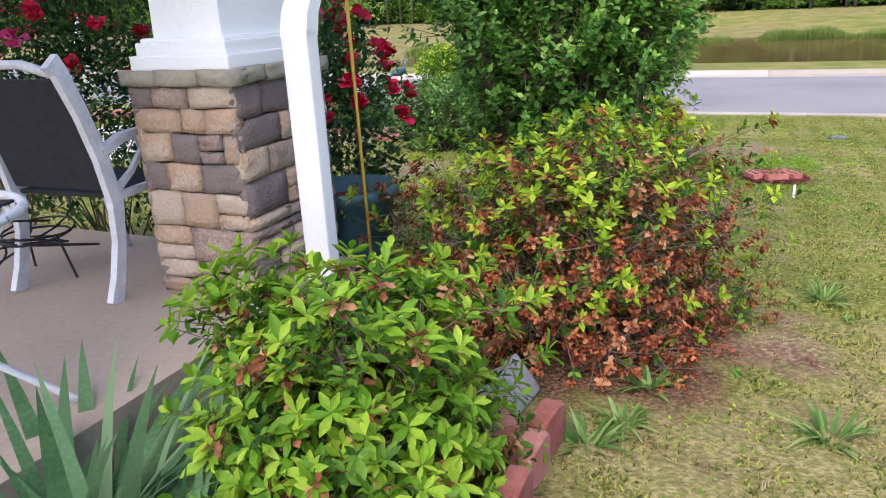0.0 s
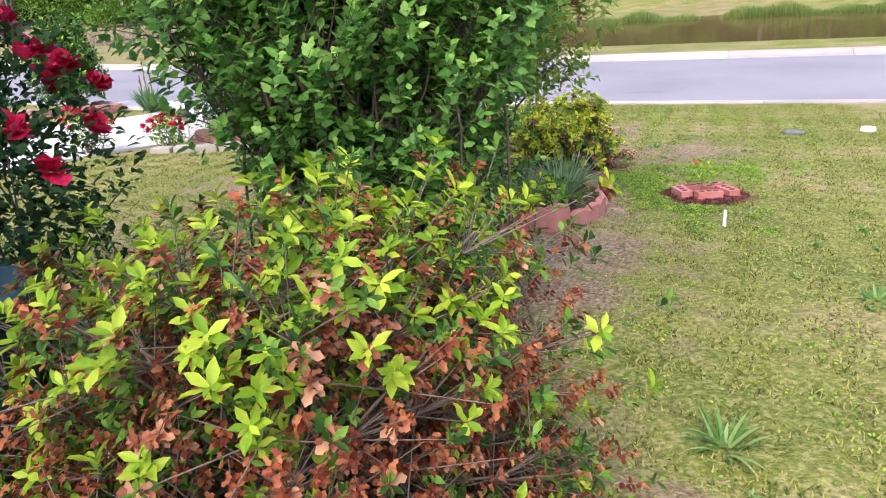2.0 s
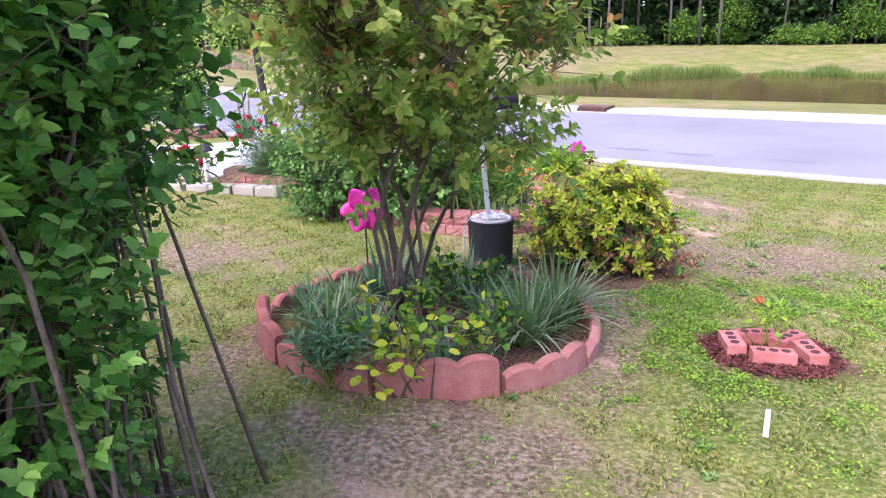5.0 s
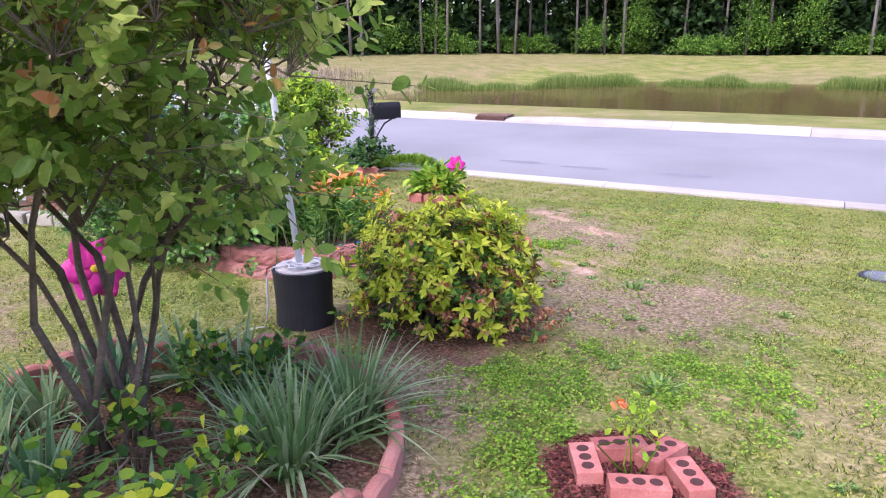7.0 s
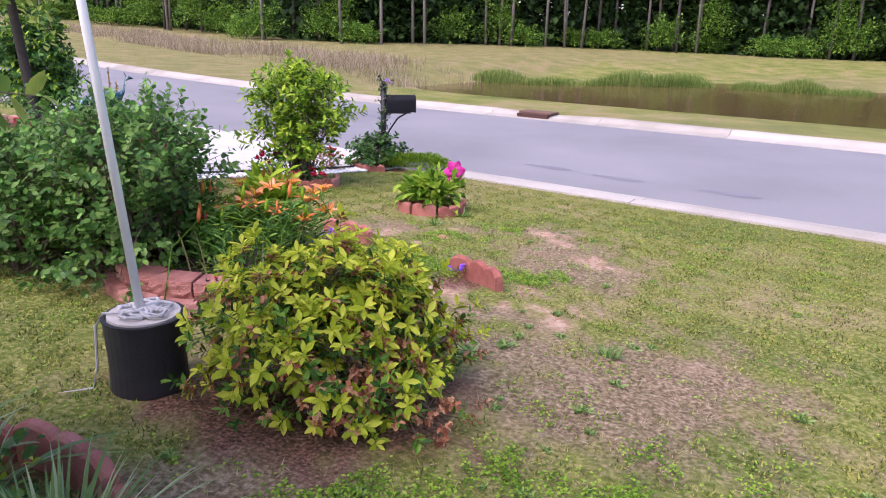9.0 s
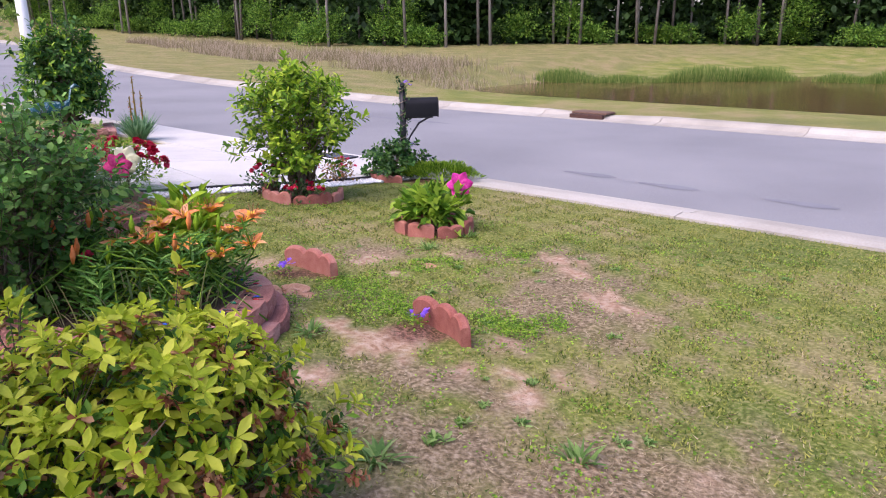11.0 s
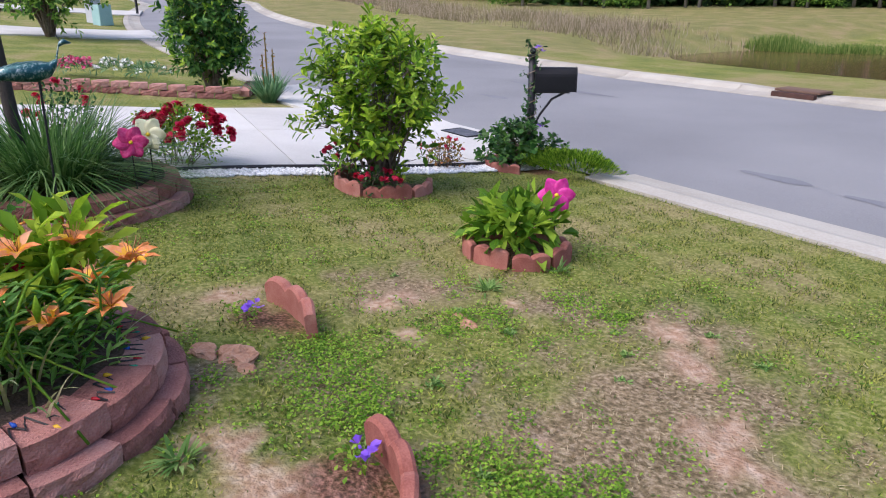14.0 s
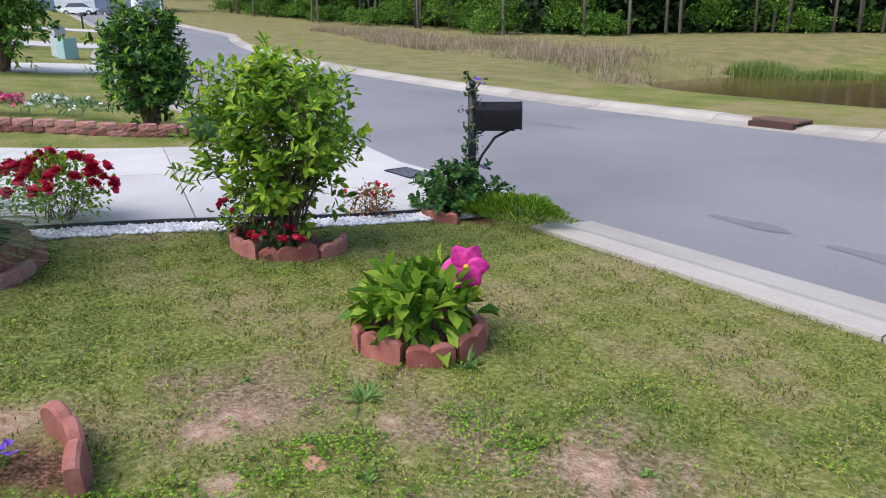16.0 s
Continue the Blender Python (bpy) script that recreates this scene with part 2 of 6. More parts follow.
M = dict(
    asphalt=material("asphalt", [(0.155, 0.152, 0.156), (0.205, 0.202, 0.205), (0.245, 0.24, 0.24)], 0.35, 70, 0.9, 0.35, 0.008),
    drive=material("drive_concrete", [(0.40, 0.38, 0.35), (0.49, 0.47, 0.435), (0.55, 0.53, 0.49)], 1.2, 45, 0.9, 0.2, 0.004, obj=0.2),
    soil=material("garden_soil", [(0.03, 0.02, 0.014), (0.075, 0.05, 0.035), (0.13, 0.09, 0.065)], 14, 90, 1.0, 0.8, 0.02),
    concrete=material("concrete", [(0.25, 0.225, 0.185), (0.34, 0.31, 0.26), (0.42, 0.39, 0.335)], 1.2, 45, 0.9, 0.2, 0.004, obj=0.25),
    slab=material("porch_concrete", [(0.30, 0.23, 0.18), (0.37, 0.30, 0.24), (0.43, 0.36, 0.30)], 1.5, 40, 0.85, 0.15, 0.003),
    redblock=material("red_block", [(0.22, 0.085, 0.07), (0.37, 0.16, 0.13), (0.48, 0.26, 0.22)], 9, 110, 0.95, 0.9, 0.012, obj=0.35),
    edger=material("red_edger", [(0.23, 0.07, 0.052), (0.34, 0.125, 0.095), (0.43, 0.20, 0.16)], 10, 140, 0.95, 0.4, 0.004, obj=0.3),
    brick=material("cored_brick", [(0.30, 0.08, 0.065), (0.42, 0.15, 0.12), (0.52, 0.24, 0.20)], 12, 150, 0.95, 0.4, 0.004, obj=0.2),
    # near-black tone: the shade inside holes, put into the colour
    holeshade=material("hole_shade", [(0.05, 0.02, 0.018), (0.08, 0.03, 0.025)], 20, 90, 1.0, 0.2),
    mulch=material("red_mulch", [(0.06, 0.014, 0.012), (0.15, 0.036, 0.03), (0.24, 0.075, 0.058)], 25, 120, 1.0, 0.8, 0.02, island=0.6),
    bark=material("bark", [(0.07, 0.05, 0.035), (0.14, 0.105, 0.075), (0.22, 0.17, 0.13)], 12, 80, 0.95, 0.6, 0.01, obj=0.2),
    darkbark=material("dark_bark", [(0.025, 0.02, 0.018), (0.06, 0.05, 0.042)], 12, 80, 0.95, 0.6, 0.01),
    pine=material("pine_bark", [(0.06, 0.05, 0.045), (0.13, 0.115, 0.10), (0.22, 0.20, 0.185)], 1.5, 20, 0.95, 0.6, 0.02, obj=0.5),
    white=material("white_paint", [(0.72, 0.74, 0.75), (0.8, 0.81, 0.81), (0.83, 0.83, 0.82)], 2.5, 60, 0.4, 0.05, 0.002),
    stone=material("ledge_stone", [(0.20, 0.16, 0.145), (0.28, 0.205, 0.175), (0.38, 0.285, 0.225), (0.43, 0.29, 0.18), (0.49, 0.39, 0.30)], 5, 70, 0.9, 0.9, 0.012, obj=0.8),
    mortar=material("mortar", [(0.05, 0.04, 0.036), (0.085, 0.07, 0.06)], 10, 90, 1, 0.4),
    capstone=material("cap_stone", [(0.24, 0.22, 0.17), (0.36, 0.33, 0.26)], 5, 70, 0.9, 0.6, 0.008),
    iron=material("black_iron", [(0.012, 0.012, 0.014), (0.03, 0.03, 0.034)], 20, 120, 0.5, 0.2, 0.002, metal=0.3),
    whiteiron=material("white_iron", [(0.45, 0.46, 0.5), (0.68, 0.69, 0.72)], 14, 90, 0.5, 0.4, 0.003),
    mesh=material("dark_mesh", [(0.01, 0.011, 0.013), (0.028, 0.03, 0.033)], 30, 200, 0.9, 0.3),
    teal=material("teal_plastic", [(0.02, 0.055, 0.07), (0.035, 0.09, 0.105), (0.06, 0.12, 0.14)], 4, 60, 0.5, 0.1),
    blackplastic=material("black_plastic", [(0.012, 0.012, 0.014), (0.03, 0.028, 0.03)], 6, 80, 0.55, 0.2),
    mailblack=material("mailbox_black", [(0.004, 0.004, 0.006), (0.011, 0.011, 0.014)], 6, 80, 0.62, 0.15, spec=0.2),
    cement=material("old_cement", [(0.42, 0.37, 0.32), (0.58, 0.54, 0.48)], 8, 90, 0.95, 0.4, 0.004),
    rope=material("grey_rope", [(0.38, 0.37, 0.36), (0.6, 0.58, 0.56)], 30, 200, 0.9, 0.4),
    gold=material("yellow_rod", [(0.42, 0.26, 0.03), (0.55, 0.36, 0.06)], 8, 60, 0.5, 0.1),
    pinkp=material("pink_plastic", [(0.62, 0.02, 0.26), (0.8, 0.06, 0.4), (0.85, 0.22, 0.5)], 5, 40, 0.4, 0.05, trans=0.35),
    purple=material("purple_petal", [(0.22, 0.08, 0.6), (0.34, 0.16, 0.8)], 20, 90, 0.6, 0.1, trans=0.2),
    yellow=material("yellow_petal", [(0.75, 0.5, 0.02), (0.85, 0.62, 0.05)], 20, 90, 0.6, 0.1, trans=0.2),
    rosered=material("red_petal", [(0.46, 0.005, 0.03), (0.72, 0.016, 0.075), (0.82, 0.06, 0.16)], 20, 90, 0.55, 0.1, island=0.6, trans=0.2),
    rosepink=material("pink_petal", [(0.6, 0.02, 0.15), (0.72, 0.08, 0.25), (0.8, 0.25, 0.4)], 20, 90, 0.55, 0.1, island=0.8, trans=0.2),
    orange=material("orange_petal", [(0.66, 0.16, 0.03), (0.78, 0.27, 0.08), (0.84, 0.40, 0.20)], 10, 60, 0.55, 0.1, island=0.6, trans=0.25),
    lilythroat=material("golden_petal", [(0.75, 0.32, 0.02), (0.85, 0.45, 0.03), (0.88, 0.55, 0.06)], 12, 60, 0.55, 0.1, island=0.5, trans=0.25),
    whitepet=material("white_petal", [(0.75, 0.75, 0.72), (0.85, 0.85, 0.83)], 20, 90, 0.6, 0.1),
    deadbloom=material("dead_bloom", [(0.22, 0.07, 0.03), (0.38, 0.15, 0.07), (0.5, 0.27, 0.14)], 20, 90, 0.85, 0.2, island=0.8, trans=0.2),
    redleaf=leafy("red_leaf", (0.16, 0.035, 0.015), (0.36, 0.095, 0.036), (0.52, 0.20, 0.08)),
    azleaf=leafy("azalea_leaf", (0.03, 0.09, 0.012), (0.08, 0.20, 0.022), (0.17, 0.33, 0.04)),
    aznew=leafy("azalea_new_leaf", (0.19, 0.35, 0.018), (0.33, 0.50, 0.028), (0.46, 0.58, 0.05)),
    azyellow=leafy("yellow_azalea_leaf", (0.27, 0.36, 0.015), (0.47, 0.55, 0.03), (0.62, 0.65, 0.07)),
    hibleaf=leafy("shrub_leaf", (0.05, 0.155, 0.025), (0.12, 0.31, 0.05), (0.23, 0.44, 0.095), 0.38),
    myrtle=leafy("myrtle_leaf", (0.15, 0.27, 0.04), (0.29, 0.42, 0.075), (0.43, 0.51, 0.12), 0.34, 0.6),
    bronze=leafy("bronze_leaf", (0.19, 0.15, 0.03), (0.32, 0.21, 0.05), (0.40, 0.17, 0.06)),
    roseleaf=leafy("rose_leaf", (0.02, 0.06, 0.02), (0.045, 0.12, 0.035), (0.09, 0.18, 0.05)),
    gardenia=leafy("gardenia_leaf", (0.07, 0.17, 0.012), (0.16, 0.32, 0.022), (0.32, 0.47, 0.045)),
    darkshrub=leafy("dark_shrub_leaf", (0.02, 0.075, 0.015), (0.05, 0.15, 0.028), (0.11, 0.24, 0.045)),
    blade=leafy("strap_leaf", (0.12, 0.22, 0.07), (0.22, 0.34, 0.13), (0.38, 0.46, 0.25)),
    bluegreen=leafy("iris_leaf", (0.07, 0.17, 0.07), (0.13, 0.27, 0.12), (0.21, 0.35, 0.18)),
    pale=leafy("dry_strap", (0.3, 0.3, 0.13), (0.45, 0.43, 0.22), (0.5, 0.48, 0.3)),
    straw=leafy("straw_blade", (0.13, 0.09, 0.045), (0.27, 0.20, 0.105), (0.42, 0.34, 0.21), 0.8, 0.2),
    hibtip=leafy("hibiscus_tip", (0.13, 0.32, 0.04), (0.22, 0.46, 0.07), (0.33, 0.56, 0.12), 0.38),
    fountain=leafy("fountain_grass", (0.045, 0.12, 0.025), (0.09, 0.20, 0.045), (0.18, 0.30, 0.09), 0.45),
    roseshrub=leafy("rose_shrub_leaf", (0.045, 0.13, 0.025), (0.095, 0.22, 0.045), (0.18, 0.32, 0.075), 0.42),
    broadweed=leafy("broad_weed_leaf", (0.10, 0.21, 0.045), (0.19, 0.32, 0.08), (0.29, 0.42, 0.13), 0.5),
    azgreen=leafy("green_azalea_leaf", (0.12, 0.28, 0.018), (0.22, 0.41, 0.03), (0.34, 0.51, 0.05)),
    lawn=leafy("grass_blade", (0.055, 0.09, 0.012), (0.175, 0.225, 0.026), (0.33, 0.33, 0.075), 0.6, 0.3),
    weed=leafy("weed_leaf", (0.09, 0.20, 0.014), (0.19, 0.36, 0.026), (0.31, 0.47, 0.05)),
    reed=leafy("reed", (0.06, 0.12, 0.016), (0.12, 0.20, 0.03), (0.22, 0.26, 0.07), 0.7),
    dryreed=leafy("dry_reed", (0.16, 0.14, 0.07), (0.28, 0.23, 0.14), (0.40, 0.32, 0.24), 0.8),
    wood=leafy("wood_leaf", (0.014, 0.036, 0.012), (0.034, 0.08, 0.022), (0.07, 0.14, 0.035), 0.6),
    under=leafy("undergrowth_leaf", (0.04, 0.11, 0.016), (0.10, 0.24, 0.03), (0.23, 0.39, 0.055), 0.55),
    pebble=material("white_pebble", [(0.5, 0.5, 0.5), (0.72, 0.71, 0.7), (0.82, 0.81, 0.8)], 8, 60, 0.8, 0.3, island=0.8),
    siding=material("blue_siding", [(0.16, 0.21, 0.29), (0.2, 0.26, 0.35)], 1, 12, 0.7, 0.1),
    greysiding=material("grey_siding", [(0.36, 0.37, 0.38), (0.45, 0.46, 0.47)], 1, 12, 0.7, 0.1),
    roof=material("roof_shingle", [(0.05, 0.05, 0.055), (0.1, 0.1, 0.105)], 2, 12, 0.9, 0.4),
    glass=material("window_glass", [(0.03, 0.035, 0.04), (0.05, 0.06, 0.07)], 1, 4, 0.08, 0, spec=0.8),
    carpaint=material("car_paint", [(0.08, 0.1, 0.13), (0.12, 0.14, 0.17)], 1, 4, 0.3, 0),
    utility=material("utility_green", [(0.22, 0.38, 0.36), (0.3, 0.46, 0.44)], 3, 30, 0.6, 0.1),
    feather=material("peacock_blue", [(0.006, 0.02, 0.035), (0.015, 0.09, 0.10), (0.5, 0.55, 0.55)], 30, 90, 0.3, 0.3, metal=0.4),
    manhole=material("drain_grey", [(0.10, 0.11, 0.13), (0.17, 0.175, 0.2)], 12, 80, 0.9, 0.4),
    slate=material("grey_stone", [(0.13, 0.13, 0.14), (0.22, 0.22, 0.23), (0.3, 0.3, 0.31)], 9, 70, 0.9, 0.6, 0.008),
    tar=material("tar", [(0.145, 0.145, 0.16), (0.19, 0.19, 0.205)], 3, 60, 0.9, 0.2),
    clay=material("clay_lump", [(0.30, 0.13, 0.07), (0.45, 0.24, 0.15), (0.52, 0.33, 0.23)], 9, 70, 1.0, 0.8, 0.015),
)

# ground: grass, dry turf, bare clay and red mulch, by two attributes and noise
mg = bpy.data.materials.new("turf")
mg.use_nodes = True
gn, gl = mg.node_tree.nodes, mg.node_tree.links
gtc = gn.new("ShaderNodeTexCoord")


def gnoise(scale, detail=5):
    t = gn.new("ShaderNodeTexNoise")
    t.inputs["Scale"].default_value, t.inputs["Detail"].default_value = scale, detail
    gl.new(gtc.outputs["Object"], t.inputs["Vector"])
    return t.outputs["Fac"]


def gramp(fac, stops):
    r = gn.new("ShaderNodeValToRGB")
    e = r.color_ramp.elements
    while len(e) < len(stops):
        e.new(0.5)
    for i, (p, c) in enumerate(stops):
        e[i].position, e[i].color = p, (*c, 1)
    gl.new(fac, r.inputs[0])
    return r.outputs[0]


def gmix(fac, a, b):
    m = gn.new("ShaderNodeMix")
    m.data_type = "RGBA"
    gl.new(fac, m.inputs["Factor"]), gl.new(a, m.inputs["A"]), gl.new(b, m.inputs["B"])
    return m.outputs["Result"]


def gattr(name):
    a = gn.new("ShaderNodeAttribute")
    a.attribute_name = name
    return a.outputs["Fac"]


turf = gramp(gnoise(0.9), [(0.36, (0.11, 0.165, 0.02)), (0.5, (0.21, 0.24, 0.04)), (0.64, (0.35, 0.28, 0.13))])
turf2 = gramp(gnoise(38), [(0.36, (0.025, 0.036, 0.01)), (0.5, (0.13, 0.14, 0.04)), (0.64, (0.33, 0.28, 0.14))])
hm = gn.new("ShaderNodeMix")
hm.data_type = "RGBA"
hm.inputs["Factor"].default_value = 0.5
gl.new(turf, hm.inputs["A"]), gl.new(turf2, hm.inputs["B"])
dry = gramp(gnoise(42), [(0.34, (0.10, 0.066, 0.042)), (0.5, (0.225, 0.155, 0.10)), (0.66, (0.40, 0.30, 0.21))])
clay = gramp(gnoise(22), [(0.3, (0.28, 0.15, 0.09)), (0.5, (0.43, 0.28, 0.19)), (0.7, (0.55, 0.41, 0.31))])
chip = gramp(gnoise(60), [(0.36, (0.03, 0.012, 0.009)), (0.5, (0.12, 0.05, 0.036)), (0.64, (0.27, 0.13, 0.10))])
col = gmix(gattr("dry"), hm.outputs["Result"], dry)
col = gmix(gattr("bare"), col, clay)
col = gmix(gattr("mulch"), col, chip)
gb = gn["Principled BSDF"]
gl.new(col, gb.inputs["Base Color"])
gb.inputs["Roughness"].default_value = 1.0
gb.inputs["Specular IOR Level"].default_value = 0.15
gbump = gn.new("ShaderNodeBump")
gbump.inputs["Strength"].default_value, gbump.inputs["Distance"].default_value = 0.8, 0.02
gl.new(gnoise(70, 4), gbump.inputs["Height"]), gl.new(gbump.outputs[0], gb.inputs["Normal"])
M["turf"] = mg

# pond water, murky and glossy
mw = bpy.data.materials.new("pond_water")
mw.use_nodes = True
wb = mw.node_tree.nodes["Principled BSDF"]
wb.inputs["Base Color"].default_value = (0.115, 0.075, 0.03, 1)
wb.inputs["Roughness"].default_value = 0.13
wnz, wbp = mw.node_tree.nodes.new("ShaderNodeTexNoise"), mw.node_tree.nodes.new("ShaderNodeBump")
wnz.inputs["Scale"].default_value = 1.2
wbp.inputs["Strength"].default_value, wbp.inputs["Distance"].default_value = 0.05, 0.02
mw.node_tree.links.new(wnz.outputs["Fac"], wbp.inputs["Height"])
mw.node_tree.links.new(wbp.outputs[0], wb.inputs["Normal"])
M["water"] = mw
# ---- ground ----
# bare, dry and mulched spots: x, y, radius along x, radius along y
BARE = [(1.84, 7.88, 0.36, 0.21), (0.98, 9.47, 0.14, 0.08), (1.28, 9.09, 0.09, 0.05), (2.39, 9.97, 0.16, 0.11), (2.87, 9.18, 0.11, 0.11), (2.19, 9.02, 0.04, 0.03), (2.31, 8.68, 0.06, 0.04), (0.38, 8.76, 0.11, 0.12), (1.64, 8.72, 0.05, 0.03), (2.43, 8.11, 0.07, 0.05), (2.2, 9.55, 0.06, 0.03), (2.62, 9.58, 0.07, 0.04), (1, 9.51, 0.11, 0.1), (2.33, 10.07, 0.11, 0.11), (1.32, 9.07, 0.08, 0.04)]
BARE += [(2.54, 10.02, 0.09, 0.04), (1.52, 9.81, 0.1, 0.04), (2.63, 7.51, 0.12, 0.1), (2.49, 9.72, 0.14, 0.07), (2.98, 8.99, 0.12, 0.09), (1.05, 9.28, 0.09, 0.07), (3.03, 6.96, 0.05, 0.04), (2.81, 5.97, 0.04, 0.03), (3.41, 7.05, 0.05, 0.03), (1.66, 7.25, 0.1, 0.07), (1.96, 7.38, 0.08, 0.04), (2.56, 7.67, 0.2, 0.1), (1.31, 2.68, 0.11, 0.05), (1.94, 4.08, 0.04, 0.08), (2.58, 7.71, 0.1, 0.14)]
DRY = [(2.89, 6.35, 0.78, 0.61), (2.66, 8.83, 0.71, 0.72), (3.37, 6.82, 0.59, 0.62), (2.02, 4.78, 0.26, 0.24), (3.13, 6.76, 0.63, 0.55), (2.48, 6.92, 0.49, 0.35), (2.58, 9.35, 0.54, 0.68), (1.43, 8.49, 0.31, 0.22), (0.98, 8.15, 0.15, 0.33), (2.39, 10.05, 0.29, 0.32), (0.92, 9.61, 0.37, 0.3), (1.76, 9.92, 0.33, 0.25), (1.23, 3.05, 0.45, 0.47), (1.22, 2.27, 0.41, 0.51), (2.54, 8.71, 0.42, 0.58), (2.19, 7.45, 0.59, 0.2), (1.13, 0.22, 0.22, 0.33), (0.23, 3.61, 0.22, 0.28), (-1.11, 5.38, 0.56, 0.67)]
DRY += [(1.8, 5.2, .6, .4), (1.9, 4.2, .25, .5), (1.3, 3.1, .5, .4), (1.6, 3.0, .4, .4)]
GREEN = [(1.45, 8.43, 0.3, 0.26), (2.34, 8.38, 0.26, 0.22), (1.89, 10.02, 0.21, 0.13), (1.48, 9.42, 0.25, 0.22), (1.61, 8.32, 0.24, 0.2), (1.28, 8.62, 0.29, 0.36), (3.09, 5.35, 0.49, 0.38), (2.23, 5.32, 0.35, 0.23), (2.32, 5.13, 0.36, 0.47), (2.44, 4.5, 0.29, 0.67)]
MULCH = [(.3, .38, .82, .85), (-.35, -1.1, .5, .5), (.42, 1.95, .55, .55), (1.0, 4.3, .84, .84), (1.75, 5.95, .72, .56), (2.72, 4.43, .36, .34), (1.97, 8.03, .25, .16), (.77, 8.75, .23, .13),
         (1.08, 10.63, .3, .3), (-.8, 11.5, .4, .4), (.55, 7.45, .62, .62), (-2.1, 9.25, .85, .85), (-1.2, .7, .8, .6), (-.35, 13.5, .45, .35)]


def spots(x, y, table, soft, wob=0.35):
    """How far each point lies within the nearest spot, with ragged edges."""
    best = np.zeros_like(x)
    rag = 1 + .3 * wob + wob * (np.sin(9.1 * x + 3.3 * y) * np.sin(7.7 * y - 4.1 * x) + 0.6 * np.sin(23 * x + 2) * np.sin(19 * y + 1) + 0.35 * np.sin(41 * x + 7 * y))
    rag = np.maximum(rag, .55)
    for cx, cy, rx, ry in table:
        d = np.sqrt(((x - cx) / rx) ** 2 + ((y - cy) / ry) ** 2) * rag
        best = np.maximum(best, np.clip((1 - d) / soft + 0.5, 0, 1))
    return best


us = np.concatenate([np.linspace(-300, -20, 12), np.linspace(-18, -8.5, 12), np.arange(-8.4, 7.6, .09), np.arange(7.6, 18, .26), np.arange(18, 70, 1.2), np.linspace(72, 900, 16)])
vs = np.concatenate([-np.geomspace(900, 60, 14), np.arange(-58, -10.2, 1.6), np.arange(-10, 3.6, .09), np.arange(3.7, 30, 1.4), np.geomspace(32, 900, 12)])
U, Vv = np.meshgrid(us, vs, indexing="ij")
X, Y = xy_of(U, Vv)
Z = land_uv(U, Vv)
lumps = 0.012 * np.sin(13 * X + 5 * Y) * np.sin(11 * Y - 3 * X) + 0.008 * np.sin(31 * X) * np.sin(29 * Y)
Z += np.where(U < 7.3, lumps, 0)
nu, nv = U.shape
idx = np.arange(nu * nv).reshape(nu, nv)
quads = np.stack([idx[:-1, :-1], idx[1:, :-1], idx[1:, 1:], idx[:-1, 1:]], -1).reshape(-1, 4)
me = mesh_np("ground", np.stack([X, Y, Z], -1).reshape(-1, 3), quads[:, ::-1], True)
wide_dry = np.clip(np.sin(0.23 * X + 1) * np.sin(0.31 * Y + 2) + 0.2, 0, 1) * 0.3
dryv = np.maximum(spots(X, Y, DRY, 1.0, .6) * 0.85, np.where(U > 15.9, wide_dry, 0))
dryv = np.maximum(dryv, np.where((U > 16) & (Vv < -19) & (U < 60), 0.3, 0))
for key, val in (("bare", spots(X, Y, BARE, .7, .95) * .9), ("dry", dryv), ("mulch", spots(X, Y, MULCH, .35, .22) * .85)):
    me.attributes.new(key, "FLOAT", "POINT").data.foreach_set("value", val.ravel().astype(np.float32))
tagged(put("ground", me, M["turf"]), "patchy mown lawn with bare clay and red mulch beds", "ground", kind="structure")


def strip(name, u0, u1, v0, v1, off, mat, du=.5, dv=1.0, height=None, th=0.12):
    """A paved strip between two lines of the road's grid, with thickness."""
    a = np.linspace(u0, u1, max(2, int(abs(u1 - u0) / du) + 1))
    b = np.linspace(v0, v1, max(2, int(abs(v1 - v0) / dv) + 1))
    uu, vv = np.meshgrid(a, b, indexing="ij")
    x, y = xy_of(uu, vv)
    z = (height(uu, vv) if height else land_uv(uu, vv)) + off
    n, m = uu.shape
    k = np.arange(n * m).reshape(n, m)
    top = np.stack([x, y, z], -1).reshape(-1, 3)
    low = top - (0, 0, th)
    q = np.stack([k[:-1, :-1], k[:-1, 1:], k[1:, 1:], k[1:, :-1]], -1).reshape(-1, 4)
    rim = np.concatenate([k[0, :], k[1:, -1], k[-1, -2::-1], k[-2:0:-1, 0]])
    nxt = np.roll(rim, -1)
    side = np.stack([rim, nxt, nxt + n * m, rim + n * m], -1)
    return put(name, mesh_np(name, np.concatenate([top, low]), np.concatenate([q, side])), mat)


ROAD = lambda u, v: -0.575 + rise(v) + 0.05 * np.sin(np.pi * np.clip((u - KERB_OUT) / (FAR_IN - KERB_OUT), 0, 1))
road = tagged(strip("road", KERB_OUT - .02, FAR_IN + .02, -170, 140, 0, M["asphalt"], .5, 2.0, ROAD), "pale grey worn asphalt road with faint tar marks", "road", kind="structure")
